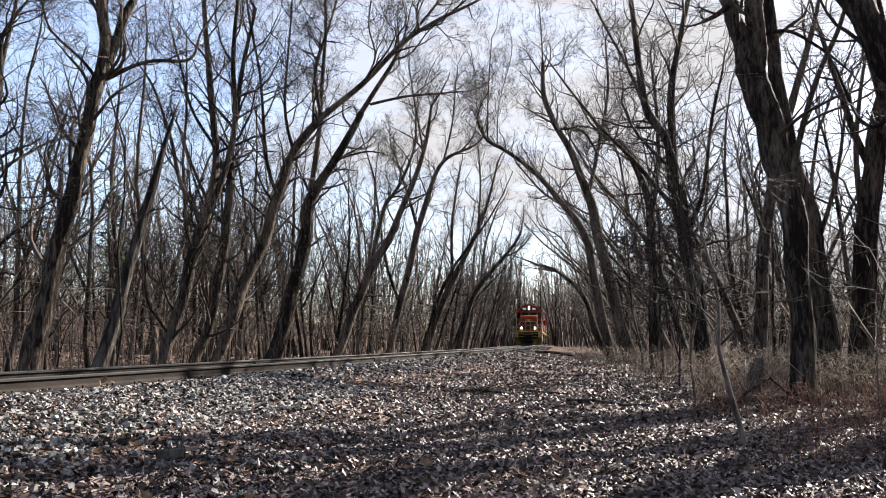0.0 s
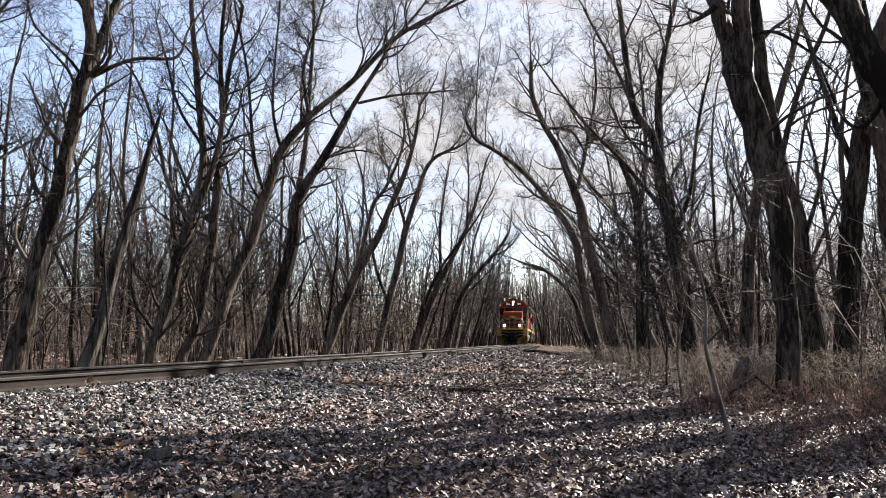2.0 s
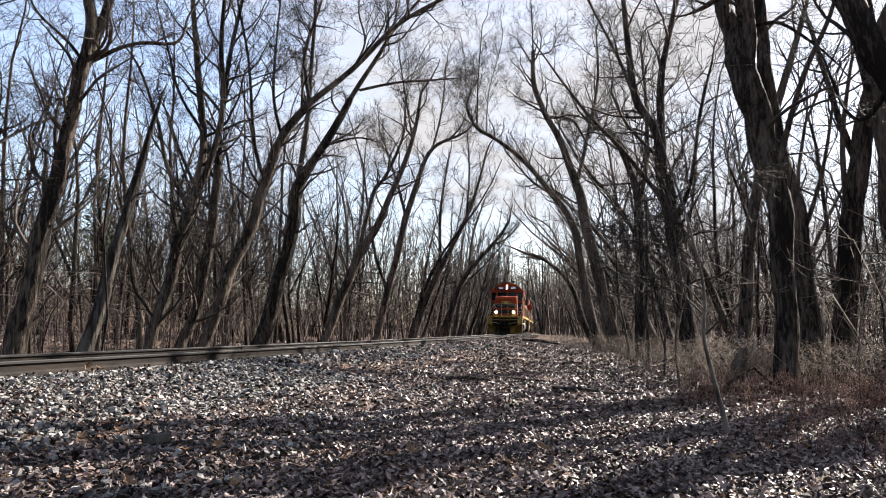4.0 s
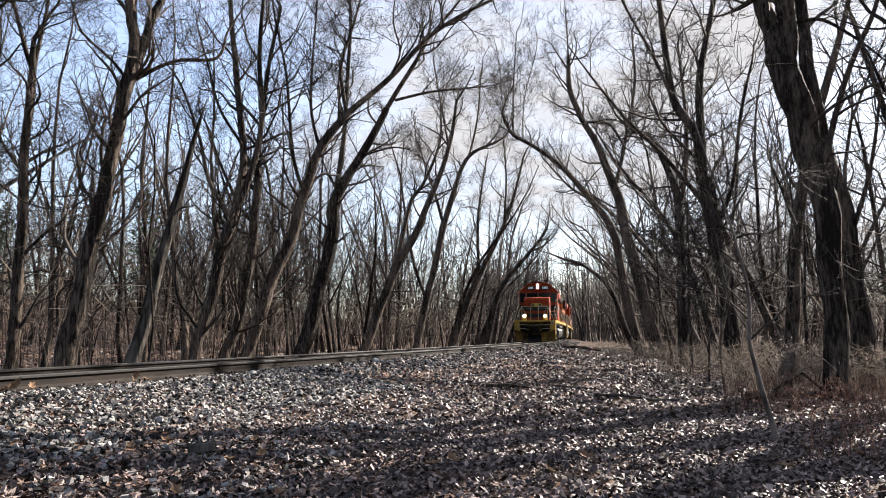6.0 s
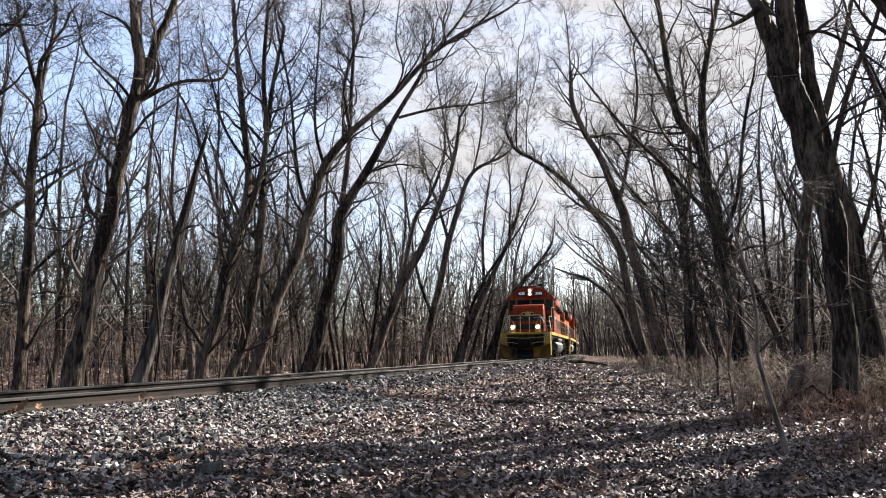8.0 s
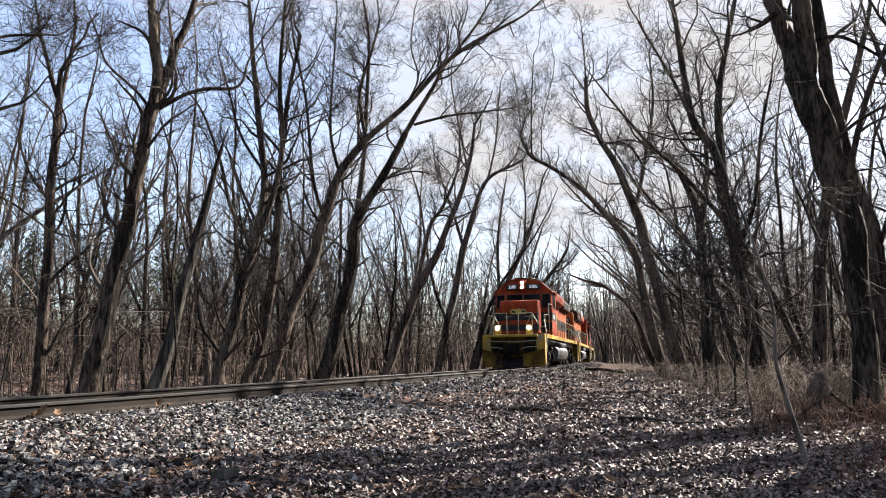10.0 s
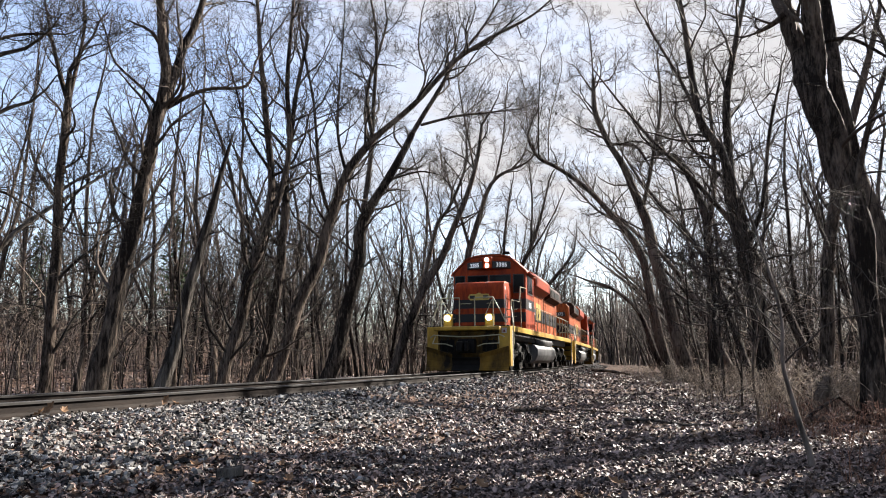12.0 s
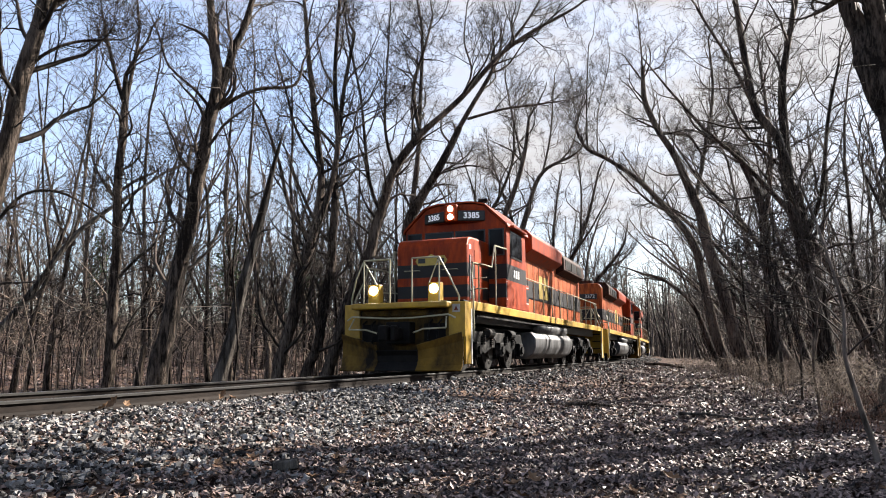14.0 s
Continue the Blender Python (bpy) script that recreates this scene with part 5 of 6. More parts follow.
FACE = Matrix(((1, 0, 0, 0), (0, 0, -1, 0), (0, 1, 0, 0), (0, 0, 0, 1)))     # writing that faces -y
BACK = Matrix(((-1, 0, 0, 0), (0, 0, 1, 0), (0, 1, 0, 0), (0, 0, 0, 1)))     # writing that faces +y


def mirrored(fn):
    for side in (-1, 1):
        fn(side)


def wheelset(root, y):
    bm = rod(bmesh.new(), (-0.85, 0, 0), (0.85, 0, 0), 0.09, 10)
    for s in (-1, 1):
        rod(bm, (s * 0.70, 0, 0), (s * 0.83, 0, 0), 0.505, 28)
        rod(bm, (s * 0.66, 0, 0), (s * 0.70, 0, 0), 0.535, 28)
        rod(bm, (s * 0.83, 0, 0), (s * 0.90, 0, 0), 0.20, 12)
        for k in range(6):
            a = k * math.pi / 3
            rod(bm, (s * 0.83, 0.34 * math.cos(a), 0.34 * math.sin(a)), (s * 0.85, 0.34 * math.cos(a), 0.34 * math.sin(a)), 0.05, 6)
    ob = part("wheelset", bm, STEEL, root, "steel axle with two worn wheels")
    ob.matrix_basis = pose(0, y, 0.512)
    return ob


def truck(root, yc, wheels):
    """A three-axle truck: side frames, springs, axle boxes, brake gear."""
    frame_part = None
    for s in (-1, 1):
        bm = bmesh.new()
        prism(bm, [(yc - 2.55, 0.72), (yc - 2.4, 0.98), (yc + 2.4, 0.98), (yc + 2.55, 0.72), (yc + 1.7, 0.60), (yc + 1.2, 0.42), (yc + 0.6, 0.58), (yc - 0.6, 0.58), (yc - 1.2, 0.42), (yc - 1.7, 0.60)], "x", s * 1.02, s * 1.14, 0.015)
        frame_part = part("truck_frame", bm, TRUCK, root, "cast steel truck side frame")
        for k in (-2.02, 0, 2.02):
            bm = box(bmesh.new(), min(s * 1.10, s * 1.26), max(s * 1.10, s * 1.26), yc + k - 0.17, yc + k + 0.17, 0.34, 0.72, 0.03)
            rod(bm, (s * 1.24, yc + k, 0.52), (s * 1.31, yc + k, 0.52), 0.11, 12)
            part("axle_box", bm, TRUCK, frame_part, "grey axle box")
        for k in (-1.4, -0.65, 0.65, 1.4):
            bm = bmesh.new()
            for j in range(5):
                rod(bm, (s * 1.12, yc + k, 0.66 + j * 0.05), (s * 1.12, yc + k, 0.69 + j * 0.05), 0.11, 10)
            part("spring", bm, GRIME, frame_part)
        for k in (-1.0, 1.0):
            bm = rod(bmesh.new(), (s * 1.2, yc + k - 0.22, 0.95), (s * 1.2, yc + k + 0.22, 0.95), 0.12, 12)
            pipe(bm, [(s * 1.2, yc + k + 0.2, 0.95), (s * 1.22, yc + k + 0.5, 0.75), (s * 1.2, yc + k + 0.55, 0.3)], 0.025)
            part("brake_cylinder", bm, TRUCK, frame_part)
    bm = box(bmesh.new(), -0.95, 0.95, yc - 2.3, yc + 2.3, 0.62, 1.15, 0.03)
    part("bolster", bm, GRIME, root)
    for k in (-2.02, 0, 2.02):
        wheels.append(wheelset(root, yc + k))


def platform_end(root, y, out, plough):
    """Pilot, coupler, steps and railings of one end. y: the end plate; out: -1 towards -y, +1 towards +y."""
    def span(a, b):
        return (min(y + out * a, y + out * b), max(y + out * a, y + out * b))
    a, b = span(-0.10, 0.0)
    pilot = part("pilot", box(bmesh.new(), -1.46, 1.46, a, b, 0.42, 1.46, 0.02), SOOTY if plough else YELLOW, root, "sooty yellow pilot plate")
    a, b = span(-0.1, 0.34)
    part("anticlimber", box(bmesh.new(), -1.2, 1.2, a, b, 1.46, 1.60, 0.035), YELLOW, root, "thick yellow end sill")
    bm = bmesh.new()
    for k in range(4):
        a, b = span(0.02, 0.06 + 0.02 * k)
        box(bm, -1.0 + 0.04 * k, 1.0 - 0.04 * k, a, b, 1.40 - 0.03 * k, 1.425 - 0.03 * k)
    part("sill_rib", bm, SOOTY, pilot)
    # coupler
    bm = box(bmesh.new(), -0.30, 0.30, *span(0.0, 0.34), 0.66, 1.16, 0.03)
    part("draft_box", bm, GRIME, root)
    bm = box(bmesh.new(), -0.13, 0.13, *span(0.3, 0.75), 0.76, 1.02, 0.03)
    box(bm, -0.2, 0.02, *span(0.7, 0.98), 0.72, 1.06, 0.05)
    box(bm, 0.06, 0.18, *span(0.68, 0.9), 0.72, 1.06, 0.04)
    part("coupler", bm, GRIME, root, "grimy black knuckle coupler")
    # hoses, lever and pockets
    for x in (-0.95, -0.72, 0.72, 0.95):
        bm = pipe(bmesh.new(), [(x, y + out * 0.02, 1.2), (x, y + out * 0.18, 1.12), (x * 0.97, y + out * 0.24, 0.75), (x * 0.94, y + out * 0.2, 0.52)], 0.024)
        part("air_hose", bm, GRIME, root)
    bm = pipe(bmesh.new(), [(-1.35, y + out * 0.2, 1.22), (-1.2, y + out * 0.26, 1.30), (-0.3, y + out * 0.3, 1.24), (0.3, y + out * 0.3, 1.24), (1.2, y + out * 0.26, 1.30), (1.35, y + out * 0.2, 1.22)], 0.02)
    part("cut_lever", bm, RAILING, root)
    for x in (-0.78, 0.78):
        # no hole is cut: a near-black slab gives the recess its shade
        part("pilot_recess", box(bmesh.new(), x - 0.26, x + 0.26, *span(0.0, 0.015), 0.72, 1.12), GRIME, pilot, "dark opening in the pilot")
    if plough:
        def blade(x0, x1, top0, top1, mat, label):
            bm, rows = bmesh.new(), []
            for t in np.linspace(0, 1, 6):
                x = x0 + (x1 - x0) * t
                yf = y + out * (0.46 - 0.30 * min(1.0, abs(x) / 1.5))
                top = top0 + (top1 - top0) * t
                rows.append([bm.verts.new((x, yf + out * c, z)) for c, z in ((0.16, 0.07), (0.05, 0.18), (-0.02, top * 0.5), (-0.01, top * 0.8), (0.07, top))])
            for r0, r1 in zip(rows, rows[1:]):
                for j in range(4):
                    bm.faces.new((r0[j], r1[j], r1[j + 1], r0[j + 1]))
            bmesh.ops.recalc_face_normals(bm, faces=bm.faces)
            bmesh.ops.solidify(bm, geom=list(bm.faces), thickness=0.03)
            return part("plow_blade", bm, mat, root, label)
        blade(-0.5, 0.5, 0.50, 0.50, GRIME, "sooty black plough centre")
        for s in (-1, 1):
            blade(s * 0.5, s * 1.5, 0.62, 0.90, SOOTY, "soot-stained yellow plough blade")
            bm = pipe(bmesh.new(), [(s * 1.15, y + out * 0.25, 1.25), (s * 1.2, y + out * 0.42, 1.0), (s * 0.7, y + out * 0.52, 0.98), (s * 0.45, y + out * 0.5, 0.9)], 0.018)
            part("plow_rod", bm, RAILING, root)
    # corner steps
    for s in (-1, 1):
        bm = box(bmesh.new(), min(s * 1.46, s * 1.52), max(s * 1.46, s * 1.52), *span(-0.42, 0.0), 0.20, 1.60, 0.01)
        step = part("step_panel", bm, YELLOW, root, "yellow corner step panel")
        part("corner_panel", box(bmesh.new(), min(s * 1.12, s * 1.52), max(s * 1.12, s * 1.52), *span(-0.03, 0.035), 0.80, 1.60, 0.012), YELLOW, root, "yellow pilot corner panel")
        a, b = span(-0.43, -0.36)
        part("edge_strip", box(bmesh.new(), min(s * 1.50, s * 1.53), max(s * 1.50, s * 1.53), a, b, 0.20, 1.45), WHITE, step, "white edge strip")
        for z in (0.28, 0.62, 0.96, 1.28):
            part("step", box(bmesh.new(), min(s * 1.1, s * 1.46), max(s * 1.1, s * 1.46), *span(-0.5, -0.05), z, z + 0.04, 0.008), GRIME, root)
        # step handrail, bent up and over to the walkway
        bm = pipe(bmesh.new(), [(s * 1.5, y - out * 0.5, 0.75), (s * 1.55, y - out * 0.5, 1.0), (s * 1.53, y - out * 0.52, 1.75), (s * 1.40, y - out * 0.85, 2.35), (s * 1.40, y - out * 0.9, 2.58), (s * 1.40, y - out * 1.3, 2.60), (s * 1.42, y - out * 1.75, 2.62)], 0.021)
        hr = part("step_handrail", bm, RAILING, root, "worn pale tube handrail")
        part("post", rod(bmesh.new(), (s * 1.40, y - out * 1.35, 1.62), (s * 1.40, y - out * 1.35, 2.60), 0.019, 6), RAILING, hr)
        part("crossbar", rod(bmesh.new(), (s * 1.40, y - out * 1.35, 2.0), (s * 0.98, y - out * 1.85, 2.0), 0.016, 6), RAILING, hr)
        # end railing
        bm = pipe(bmesh.new(), [(s * 1.36, y - out * 0.02, 1.0), (s * 1.36, y - out * 0.02, 1.72), (s * 1.18, y + out * 0.12, 2.18), (s * 0.95, y + out * 0.16, 2.62), (s * 0.28, y + out * 0.16, 2.62), (s * 0.28, y + out * 0.16, 1.60)], 0.021)
        er = part("end_railing", bm, RAILING, root, "worn pale tube railing")
        part("post", rod(bmesh.new(), (s * 0.95, y + out * 0.16, 2.62), (s * 0.95, y + out * 0.16, 1.60), 0.019, 6), RAILING, er)
        part("brace", rod(bmesh.new(), (s * 0.92, y + out * 0.16, 2.55), (s * 0.66, y + out * 0.05, 2.05), 0.014, 6), RAILING, er)


def locomotive(number, label, emblem=True):
    """Six-axle road-switcher. Its front lamps stand at y = 0, the body reaches to +y, z is up from the rail head."""
    root = new("locomotive")
    tagged(root, label, "locomotive", "locomotives of the train")
    wheels = []
    platform_end(root, 0.0, -1, True)
    platform_end(root, 19.7, 1, False)
    # deck and sills
    part("deck", box(bmesh.new(), -1.46, 1.46, 0.05, 19.65, 1.52, 1.64, 0.01), GRIME, root)
    for s in (-1, 1):
        part("side_sill", box(bmesh.new(), min(s * 1.46, s * 1.5), max(s * 1.46, s * 1.5), 0.42, 19.28, 1.44, 1.645, 0.008), YELLOW, root, "yellow side sill stained with rust")
        # black bar added for the shade below the deck edge
        part("side_girder", box(bmesh.new(), min(s * 1.0, s * 1.2), max(s * 1.0, s * 1.2), 0.9, 18.8, 1.18, 1.50, 0.01), BLACK, root)
    # short nose
    bm = prism(bmesh.new(), [(1.75, 1.64), (1.75, 3.18), (1.87, 3.36), (2.1, 3.42), (3.6, 3.46), (3.6, 1.64)], "x", -0.97, 0.97, 0.05)
    nose = part("nose", bm, NOSE_PAINT, root, "orange short hood with black bands")
    if emblem:
        bm = prism(bmesh.new(), [(-0.44, 2.80), (-0.36, 2.68), (0.36, 2.68), (0.44, 2.80), (0.36, 2.92), (0.1, 2.92), (0, 2.97), (-0.1, 2.92), (-0.36, 2.92)], "y", 1.735, 1.75)
        badge = part("emblem", bm, GOLD, nose, "plain gold emblem plate")
        for x in (-0.26, 0.26):
            part("emblem_shape", box(bmesh.new(), x - 0.10, x + 0.10, 1.729, 1.74, 2.74, 2.86, 0.004), BLACK, badge)
    part("nose_label", box(bmesh.new(), 0.968, 0.976, 1.90, 2.05, 3.08, 3.2), WHITE, nose)
    bm = box(bmesh.new(), 0.968, 0.98, 2.35, 2.95, 1.7, 3.1, 0.004)
    part("nose_door", bm, PLAIN_ORANGE, nose, "orange nose door")
    # flat panel; its darker red stands for shade inside the step well
    part("step_well", box(bmesh.new(), 0.962, 0.975, 1.95, 2.21, 1.80, 2.92, 0.003), RUST_RED, nose, "dark red step well in the nose side")
    part("well_edge", rod(bmesh.new(), (0.985, 1.93, 1.80), (0.985, 1.93, 2.92), 0.014, 6), WHITE, nose, "pale grab bar")
    for z in (2.05, 2.32):
        part("nose_rung", rod(bmesh.new(), (1.0, 1.98, z), (1.40, 1.98, z), 0.013, 6), RAILING, nose)
    for x in (-0.52, 0.52):
        part("grab_iron", pipe(bmesh.new(), [(x - 0.2, 1.75, 2.55), (x - 0.2, 1.68, 2.55), (x + 0.2, 1.68, 2.55), (x + 0.2, 1.75, 2.55)], 0.012), RAILING, nose)
    # cab
    roof = [(-1.5, 1.64), (1.5, 1.64), (1.5, 3.92), (0.86, 4.52), (0.5, 4.60), (-0.5, 4.60), (-0.86, 4.52), (-1.5, 3.92)]
    cab = part("cab", prism(bmesh.new(), roof, "y", 3.2, 5.25, 0.03), CAB_PAINT, root, "orange cab with a sloped roof and black band")
    edge = [(-1.56, 3.86), (-1.50, 3.93), (-0.86, 4.535), (-0.5, 4.615), (0.5, 4.615), (0.86, 4.535), (1.50, 3.93), (1.56, 3.86), (1.56, 3.90), (1.53, 3.97), (0.88, 4.575), (0.5, 4.66), (-0.5, 4.66), (-0.88, 4.575), (-1.53, 3.97), (-1.56, 3.90)]
    part("cab_roof", prism(bmesh.new(), edge, "y", 3.16, 5.4), PLAIN_ORANGE, root)
    for x0, x1, z0, z1 in ((-0.86, -0.06, 3.42, 3.80), (0.06, 0.86, 3.42, 3.80), (1.03, 1.40, 3.12, 3.80), (-1.40, -1.03, 3.12, 3.80)):
        fr = part("window_frame", box(bmesh.new(), x0 - 0.04, x1 + 0.04, 3.18, 3.2, z0 - 0.04, z1 + 0.04, 0.006), BLACK, cab)
        part("pane", box(bmesh.new(), x0, x1, 3.17, 3.185, z0, z1), GLASS, fr, "dark cab window pane")
    for s in (-1, 1):
        fr = part("window_frame", box(bmesh.new(), min(s * 1.5, s * 1.52), max(s * 1.5, s * 1.52), 3.55, 4.75, 3.05, 3.82, 0.006), BLACK, cab)
        for a, b in ((3.60, 4.13), (4.17, 4.70)):
            part("pane", box(bmesh.new(), min(s * 1.51, s * 1.53), max(s * 1.51, s * 1.53), a, b, 3.10, 3.77), GLASS, fr, "dark sliding window pane")
        part("awning", prism(bmesh.new(), [(3.4, 3.88), (4.9, 3.88), (4.9, 3.93), (3.4, 3.93)], "x", s * 1.5, s * 1.66), PLAIN_ORANGE, cab)
        for k in range(3):      # unreadable marks below the window
            part("mark", box(bmesh.new(), min(s * 1.5, s * 1.508), max(s * 1.5, s * 1.508), 3.85 + k * 0.22, 4.0 + k * 0.22, 2.52, 2.74), WHITE, cab, "white painted mark")
        # box under the cab windows
        bx = part("side_box", box(bmesh.new(), min(s * 1.0, s * 1.49), max(s * 1.0, s * 1.49), 3.45, 5.9, 1.645, 2.44, 0.02), BOX_PAINT, root, "orange side box with a black band")
        for z in (2.34, 1.87):
            part("pinstripe", box(bmesh.new(), min(s * 1.485, s * 1.494), max(s * 1.485, s * 1.494), 3.5, 5.85, z, z + 0.025), WHITE, bx)
        for k in range(3):
            part("box_door", box(bmesh.new(), min(s * 1.485, s * 1.50), max(s * 1.485, s * 1.50), 3.5 + k * 0.8, 4.22 + k * 0.8, 1.70, 1.85, 0.004), BOX_PAINT, bx)
        # ditch lamps
        lamp = part("ditch_lamp", box(bmesh.new(), s * 0.765 - 0.15, s * 0.765 + 0.15, -0.02, 0.2, 1.60, 2.06, 0.015), YELLOW, root, "yellow lamp box with a lit lamp")
        bm = rod(bmesh.new(), (s * 0.765, -0.02, 1.915), (s * 0.765, -0.05, 1.915), 0.105, 20)
        part("lens", bm, LAMP, lamp, "glowing white lamp")
        turn = Matrix.Translation((s * 0.18, 2.88, 4.22)) @ Matrix.Rotation(s * radians(22), 4, "Z")
        bm = box(bmesh.new(), min(s * 0.03, s * 0.79), max(s * 0.03, s * 0.79), 0.0, 0.10, -0.15, 0.15, 0.03)
        bmesh.ops.transform(bm, matrix=turn, verts=bm.verts)
        board = part("number_board", bm, BLACK, cab, "black number board with white numerals")
        part("board_housing", prism(bmesh.new(), [(s * 0.18, 2.99), (s * 0.86, 3.22), (s * 0.18, 3.22)], "z", 4.05, 4.39), PLAIN_ORANGE, cab)
        letters("numeral", number, 0.23, LIT_NUMERAL, board, turn @ Matrix.Translation((s * 0.41, -0.003, 0)) @ FACE, "white numerals")
        # warning plate on the corner panel
        if s > 0:
            plate = part("warning_plate", box(bmesh.new(), 1.22, 1.40, -0.048, -0.036, 1.36, 1.54, 0.004), PLATE, root, "small grey warning plate")
            part("warning_triangle", prism(bmesh.new(), [(1.26, 1.40), (1.36, 1.40), (1.31, 1.50)], "y", -0.053, -0.047), RUST_RED, plate)
    housing = part("headlight", box(bmesh.new(), -0.19, 0.19, 2.86, 3.22, 4.06, 4.55, 0.04), PLAIN_ORANGE, cab, "orange twin headlight housing")
    for z in (4.19, 4.42):
        part("lens", rod(bmesh.new(), (0, 2.862, z), (0, 2.835, z), 0.082, 20), LAMP, housing, "glowing white headlamp")
    part("roof_box", box(bmesh.new(), -0.55, 0.35, 3.9, 4.8, 4.66, 4.80, 0.02), BROWN, root, "dark unit on the cab roof")
    bm = rod(bmesh.new(), (0.55, 4.3, 4.6), (0.55, 4.3, 4.85), 0.02)
    for k in (-0.09, 0, 0.09):
        rod(bm, (0.55 + k, 4.45, 4.86), (0.55 + k, 4.1, 4.86), 0.02, 8, 0.06)
    part("horn", bm, GRIME, root)
    # long hood
    hood = part("long_hood", prism(bmesh.new(), [(-0.98, 1.64), (0.98, 1.64), (0.98, 3.95), (0.80, 4.18), (-0.80, 4.18), (-0.98, 3.95)], "y", 5.25, 16.95, 0.03), HOOD_PAINT, root, "faded orange long hood with a black band")
    for s in (-1, 1):
        for k in range(13):
            y0 = 6.1 + k * 0.81
            d = part("hood_door", box(bmesh.new(), min(s * 0.975, s * 0.995), max(s * 0.975, s * 0.995), y0, y0 + 0.76, 1.75, 3.42, 0.005), HOOD_PAINT, hood)
            part("latch", box(bmesh.new(), min(s * 0.995, s * 1.015), max(s * 0.995, s * 1.015), y0 + 0.66, y0 + 0.70, 2.45, 2.62), GRIME, d)
        bm = prism(bmesh.new(), [(s * 0.9, 3.42), (s * 1.02, 3.50), (s * 1.36, 3.72), (s * 1.36, 4.15), (s * 1.16, 4.36), (s * 0.5, 4.40), (s * 0.5, 3.6)], "y", 7.0, 11.6, 0.02)
        flare = part("brake_hatch", bm, PLAIN_ORANGE, root, "orange flared dynamic brake hatch")
        bm = prism(bmesh.new(), [(s * 0.9, 3.40), (s * 1.02, 3.46), (s * 1.30, 3.60), (s * 1.30, 4.05), (s * 1.1, 4.28), (s * 0.5, 4.32), (s * 0.5, 3.5)], "y", 12.2, 16.4, 0.02)
        part("radiator", bm, BROWN, root, "soot-brown flared radiator section")
        for k in range(3):
            part("grille", box(bmesh.new(), min(s * 1.29, s * 1.315), max(s * 1.29, s * 1.315), 12.5 + k * 1.15, 13.5 + k * 1.15, 3.66, 4.0, 0.005), GRIME, root, "black radiator grille")
        for k, (c, w) in enumerate(((9.3, 0.5), (10.0, 0.65))):
            part("side_emblem", box(bmesh.new(), min(s * 0.996, s * 1.002), max(s * 0.996, s * 1.002), c, c + w, 2.3 + 0.02 * k, 3.1), GOLD, root, "plain gold emblem block")
        # walkway railing
        top = pipe(bmesh.new(), [(s * 1.44, 5.3, 2.66), (s * 1.44, 18.6, 2.66)], 0.02)
        rail_part = part("walkway_rail", top, RAILING, root, "thin tube walkway rail")
        for k in range(11):
            part("stanchion", rod(bmesh.new(), (s * 1.44, 5.4 + k * 1.3, 1.60), (s * 1.44, 5.4 + k * 1.3, 2.66), 0.019, 6), RAILING, rail_part)
        # cab-side grab
        part("cab_handrail", pipe(bmesh.new(), [(s * 1.42, 1.75, 2.62), (s * 1.44, 2.3, 2.62), (s * 1.44, 2.6, 3.22), (s * 1.5, 3.53, 3.24)], 0.021), RAILING, root)
        part("cab_post", rod(bmesh.new(), (s * 1.44, 2.65, 1.64), (s * 1.44, 2.65, 3.22), 0.019, 6), RAILING, root)
        # air reservoirs and pipes under the deck
        part("air_reservoir", rod(bmesh.new(), (s * 1.22, 7.4, 1.24), (s * 1.22, 11.9, 1.24), 0.19, 16), TANK, root, "silver air reservoir", True)
        part("pipe", pipe(bmesh.new(), [(s * 1.4, 1.1, 1.32), (s * 1.4, 6.8, 1.32), (s * 1.38, 12.6, 1.40)], 0.03), TRUCK, root)
    for y in (7.4, 8.8, 10.2, 13.0, 14.4, 15.8):
        part("roof_fan", rod(bmesh.new(), (0, y, 4.16), (0, y, 4.42), 0.42, 18), BROWN, root)
    part("exhaust_stack", box(bmesh.new(), -0.2, 0.2, 11.5, 12.1, 4.16, 4.5, 0.02), GRIME, root)
    board = part("number_board", box(bmesh.new(), -0.72, 0.72, 16.93, 16.99, 3.32, 3.62, 0.02), BLACK, hood, "black number board with white numerals")
    letters("numeral", number, 0.27, WHITE, board, Matrix.Translation((-0.33, 16.995, 3.47)) @ BACK, "white numerals")
    # tank and running gear
    tank = [(-1.42, 0.62), (-1.30, 0.38), (-1.05, 0.26), (1.05, 0.26), (1.30, 0.38), (1.42, 0.62), (1.42, 0.92), (1.25, 1.10), (-1.25, 1.10), (-1.42, 0.92)]
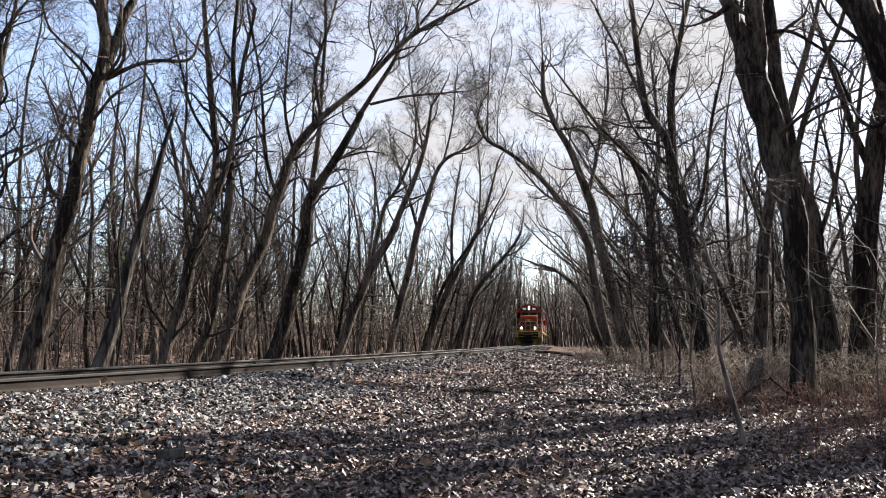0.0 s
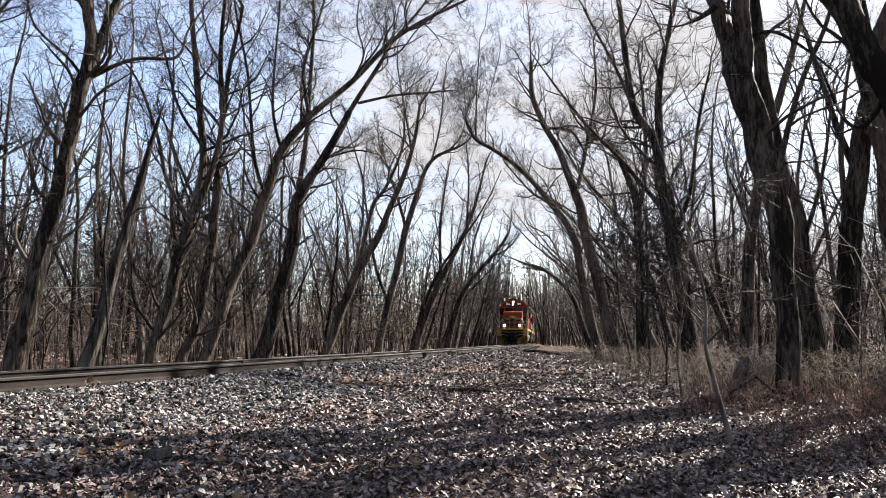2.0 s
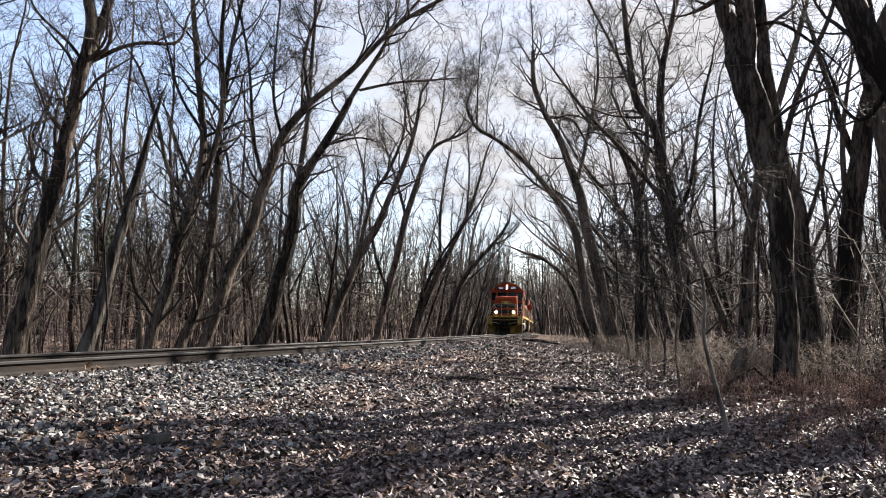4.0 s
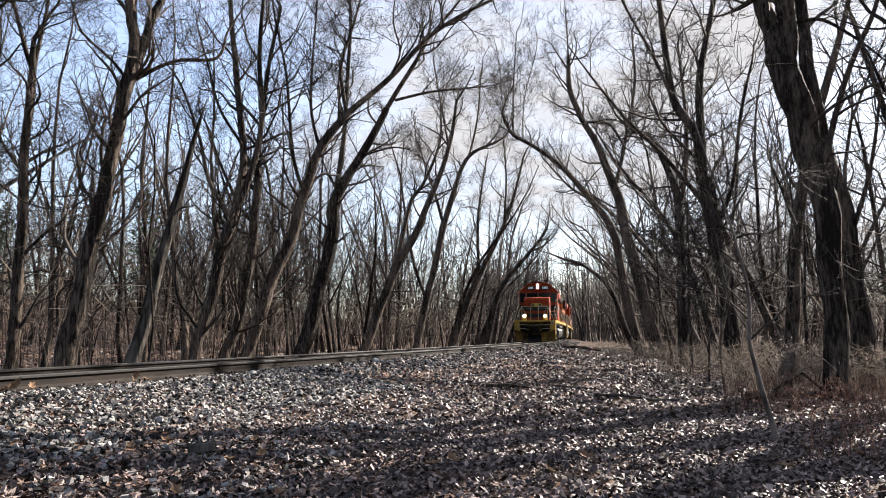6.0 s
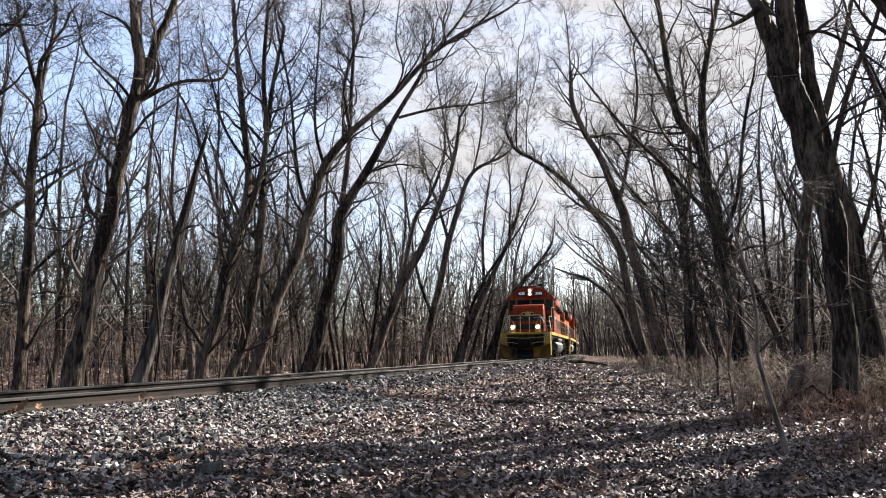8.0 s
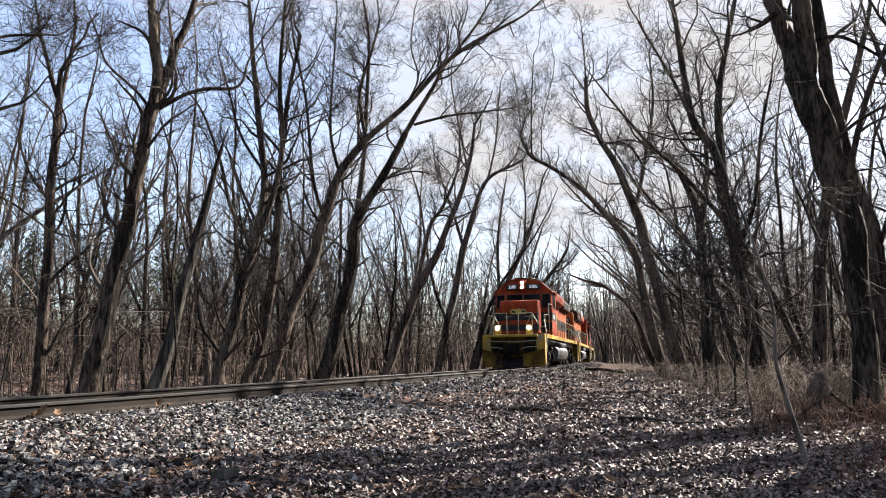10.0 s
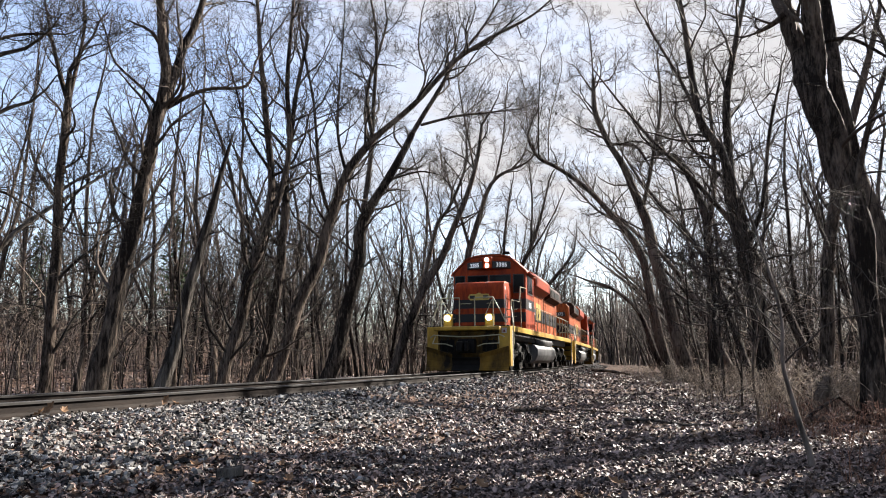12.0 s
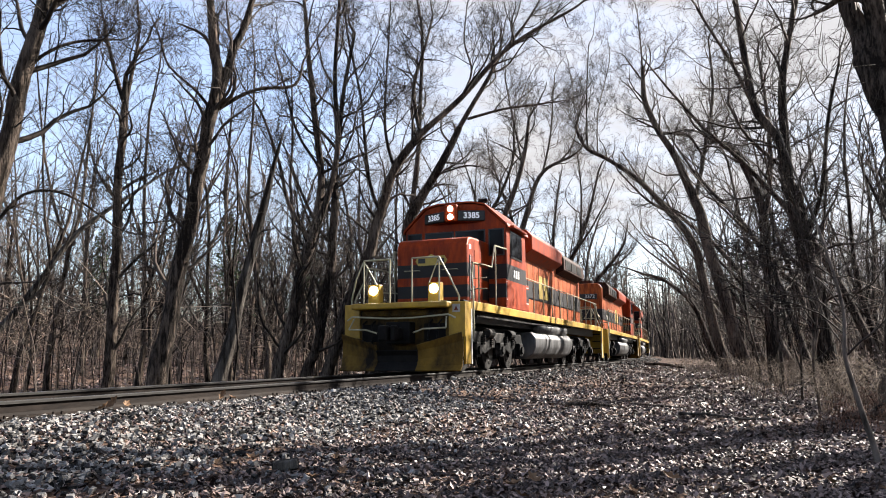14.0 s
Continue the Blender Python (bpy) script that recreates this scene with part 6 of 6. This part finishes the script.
    part("fuel_tank", prism(bmesh.new(), tank, "y", 6.9, 12.7, 0.06), TANK, root, "streaked silver fuel tank", True)
    truck(root, 3.75, wheels)
    truck(root, 15.9, wheels)
    for ob in [cab] + cab.children_recursive + [o for o in root.children if o.name.split(".")[0] in ("cab_roof", "roof_box", "horn")]:
        ob.data.transform(Matrix.Translation((0, 0.33, 0)))     # the cab stands back behind a deep porch
    return root, wheels


lead, lead_wheels = locomotive("3385", "orange lead locomotive with black bands and yellow pilot, lamps lit")
second, second_wheels = locomotive("3372", "orange locomotive running hood first, black number board")


def unlit(root, mat):
    """Trailing engines run with their lamps out."""
    for ob in root.children_recursive:
        if ob.name.startswith("lens"):
            ob.data.materials[0] = mat


unlit(second, GLASS)
third = copy_thing(second, pose(0, 0, 0))
third["label"] = "weathered orange locomotive coupled third in the train"
third_wheels = [o for o in third.children if o.name.startswith("wheelset")]


# ---- what moves: the train rolls towards the camera ----
def motions():
    def gone(t):
        """Place of the lead engine's lamps along the track."""
        return 86.388 - 4.803 * t - 0.004 * t * t

    def engine(ahead, back, turned, t):
        """Pose of a body whose two trucks ride the curve."""
        s = gone(t) + ahead
        x0, y0, _ = on_track(s + 3.75)
        x1, y1, _ = on_track(s + back)
        h = math.atan2(x1 - x0, y1 - y0)
        c, e = math.cos(h), math.sin(h)
        x, y = x0 - 3.75 * e, y0 - 3.75 * c
        if turned:
            return pose(x + 19.7 * e, y + 19.7 * c, RAIL_Z + 0.004, 0, 0, 180 - math.degrees(h))
        return pose(x, y, RAIL_Z + 0.004, 0, 0, -math.degrees(h))

    times = [0.5 * k for k in range(29)]
    for body, ahead, turned in ((lead, 0.0, False), (second, 21.6, True), (third, 43.2, False)):
        walk(body, [(t, engine(ahead, 15.9, turned, t)) for t in times])
    ticks = [k * 4 / 30 for k in range(106)]
    for sets, sign in ((lead_wheels, 1), (second_wheels, -1), (third_wheels, 1)):
        for w in sets:
            y = w.location.y
            walk(w, [(t, pose(0, y, 0.512, sign * math.degrees((86.388 - gone(t)) / 0.512), 0, 0)) for t in ticks])


motions()
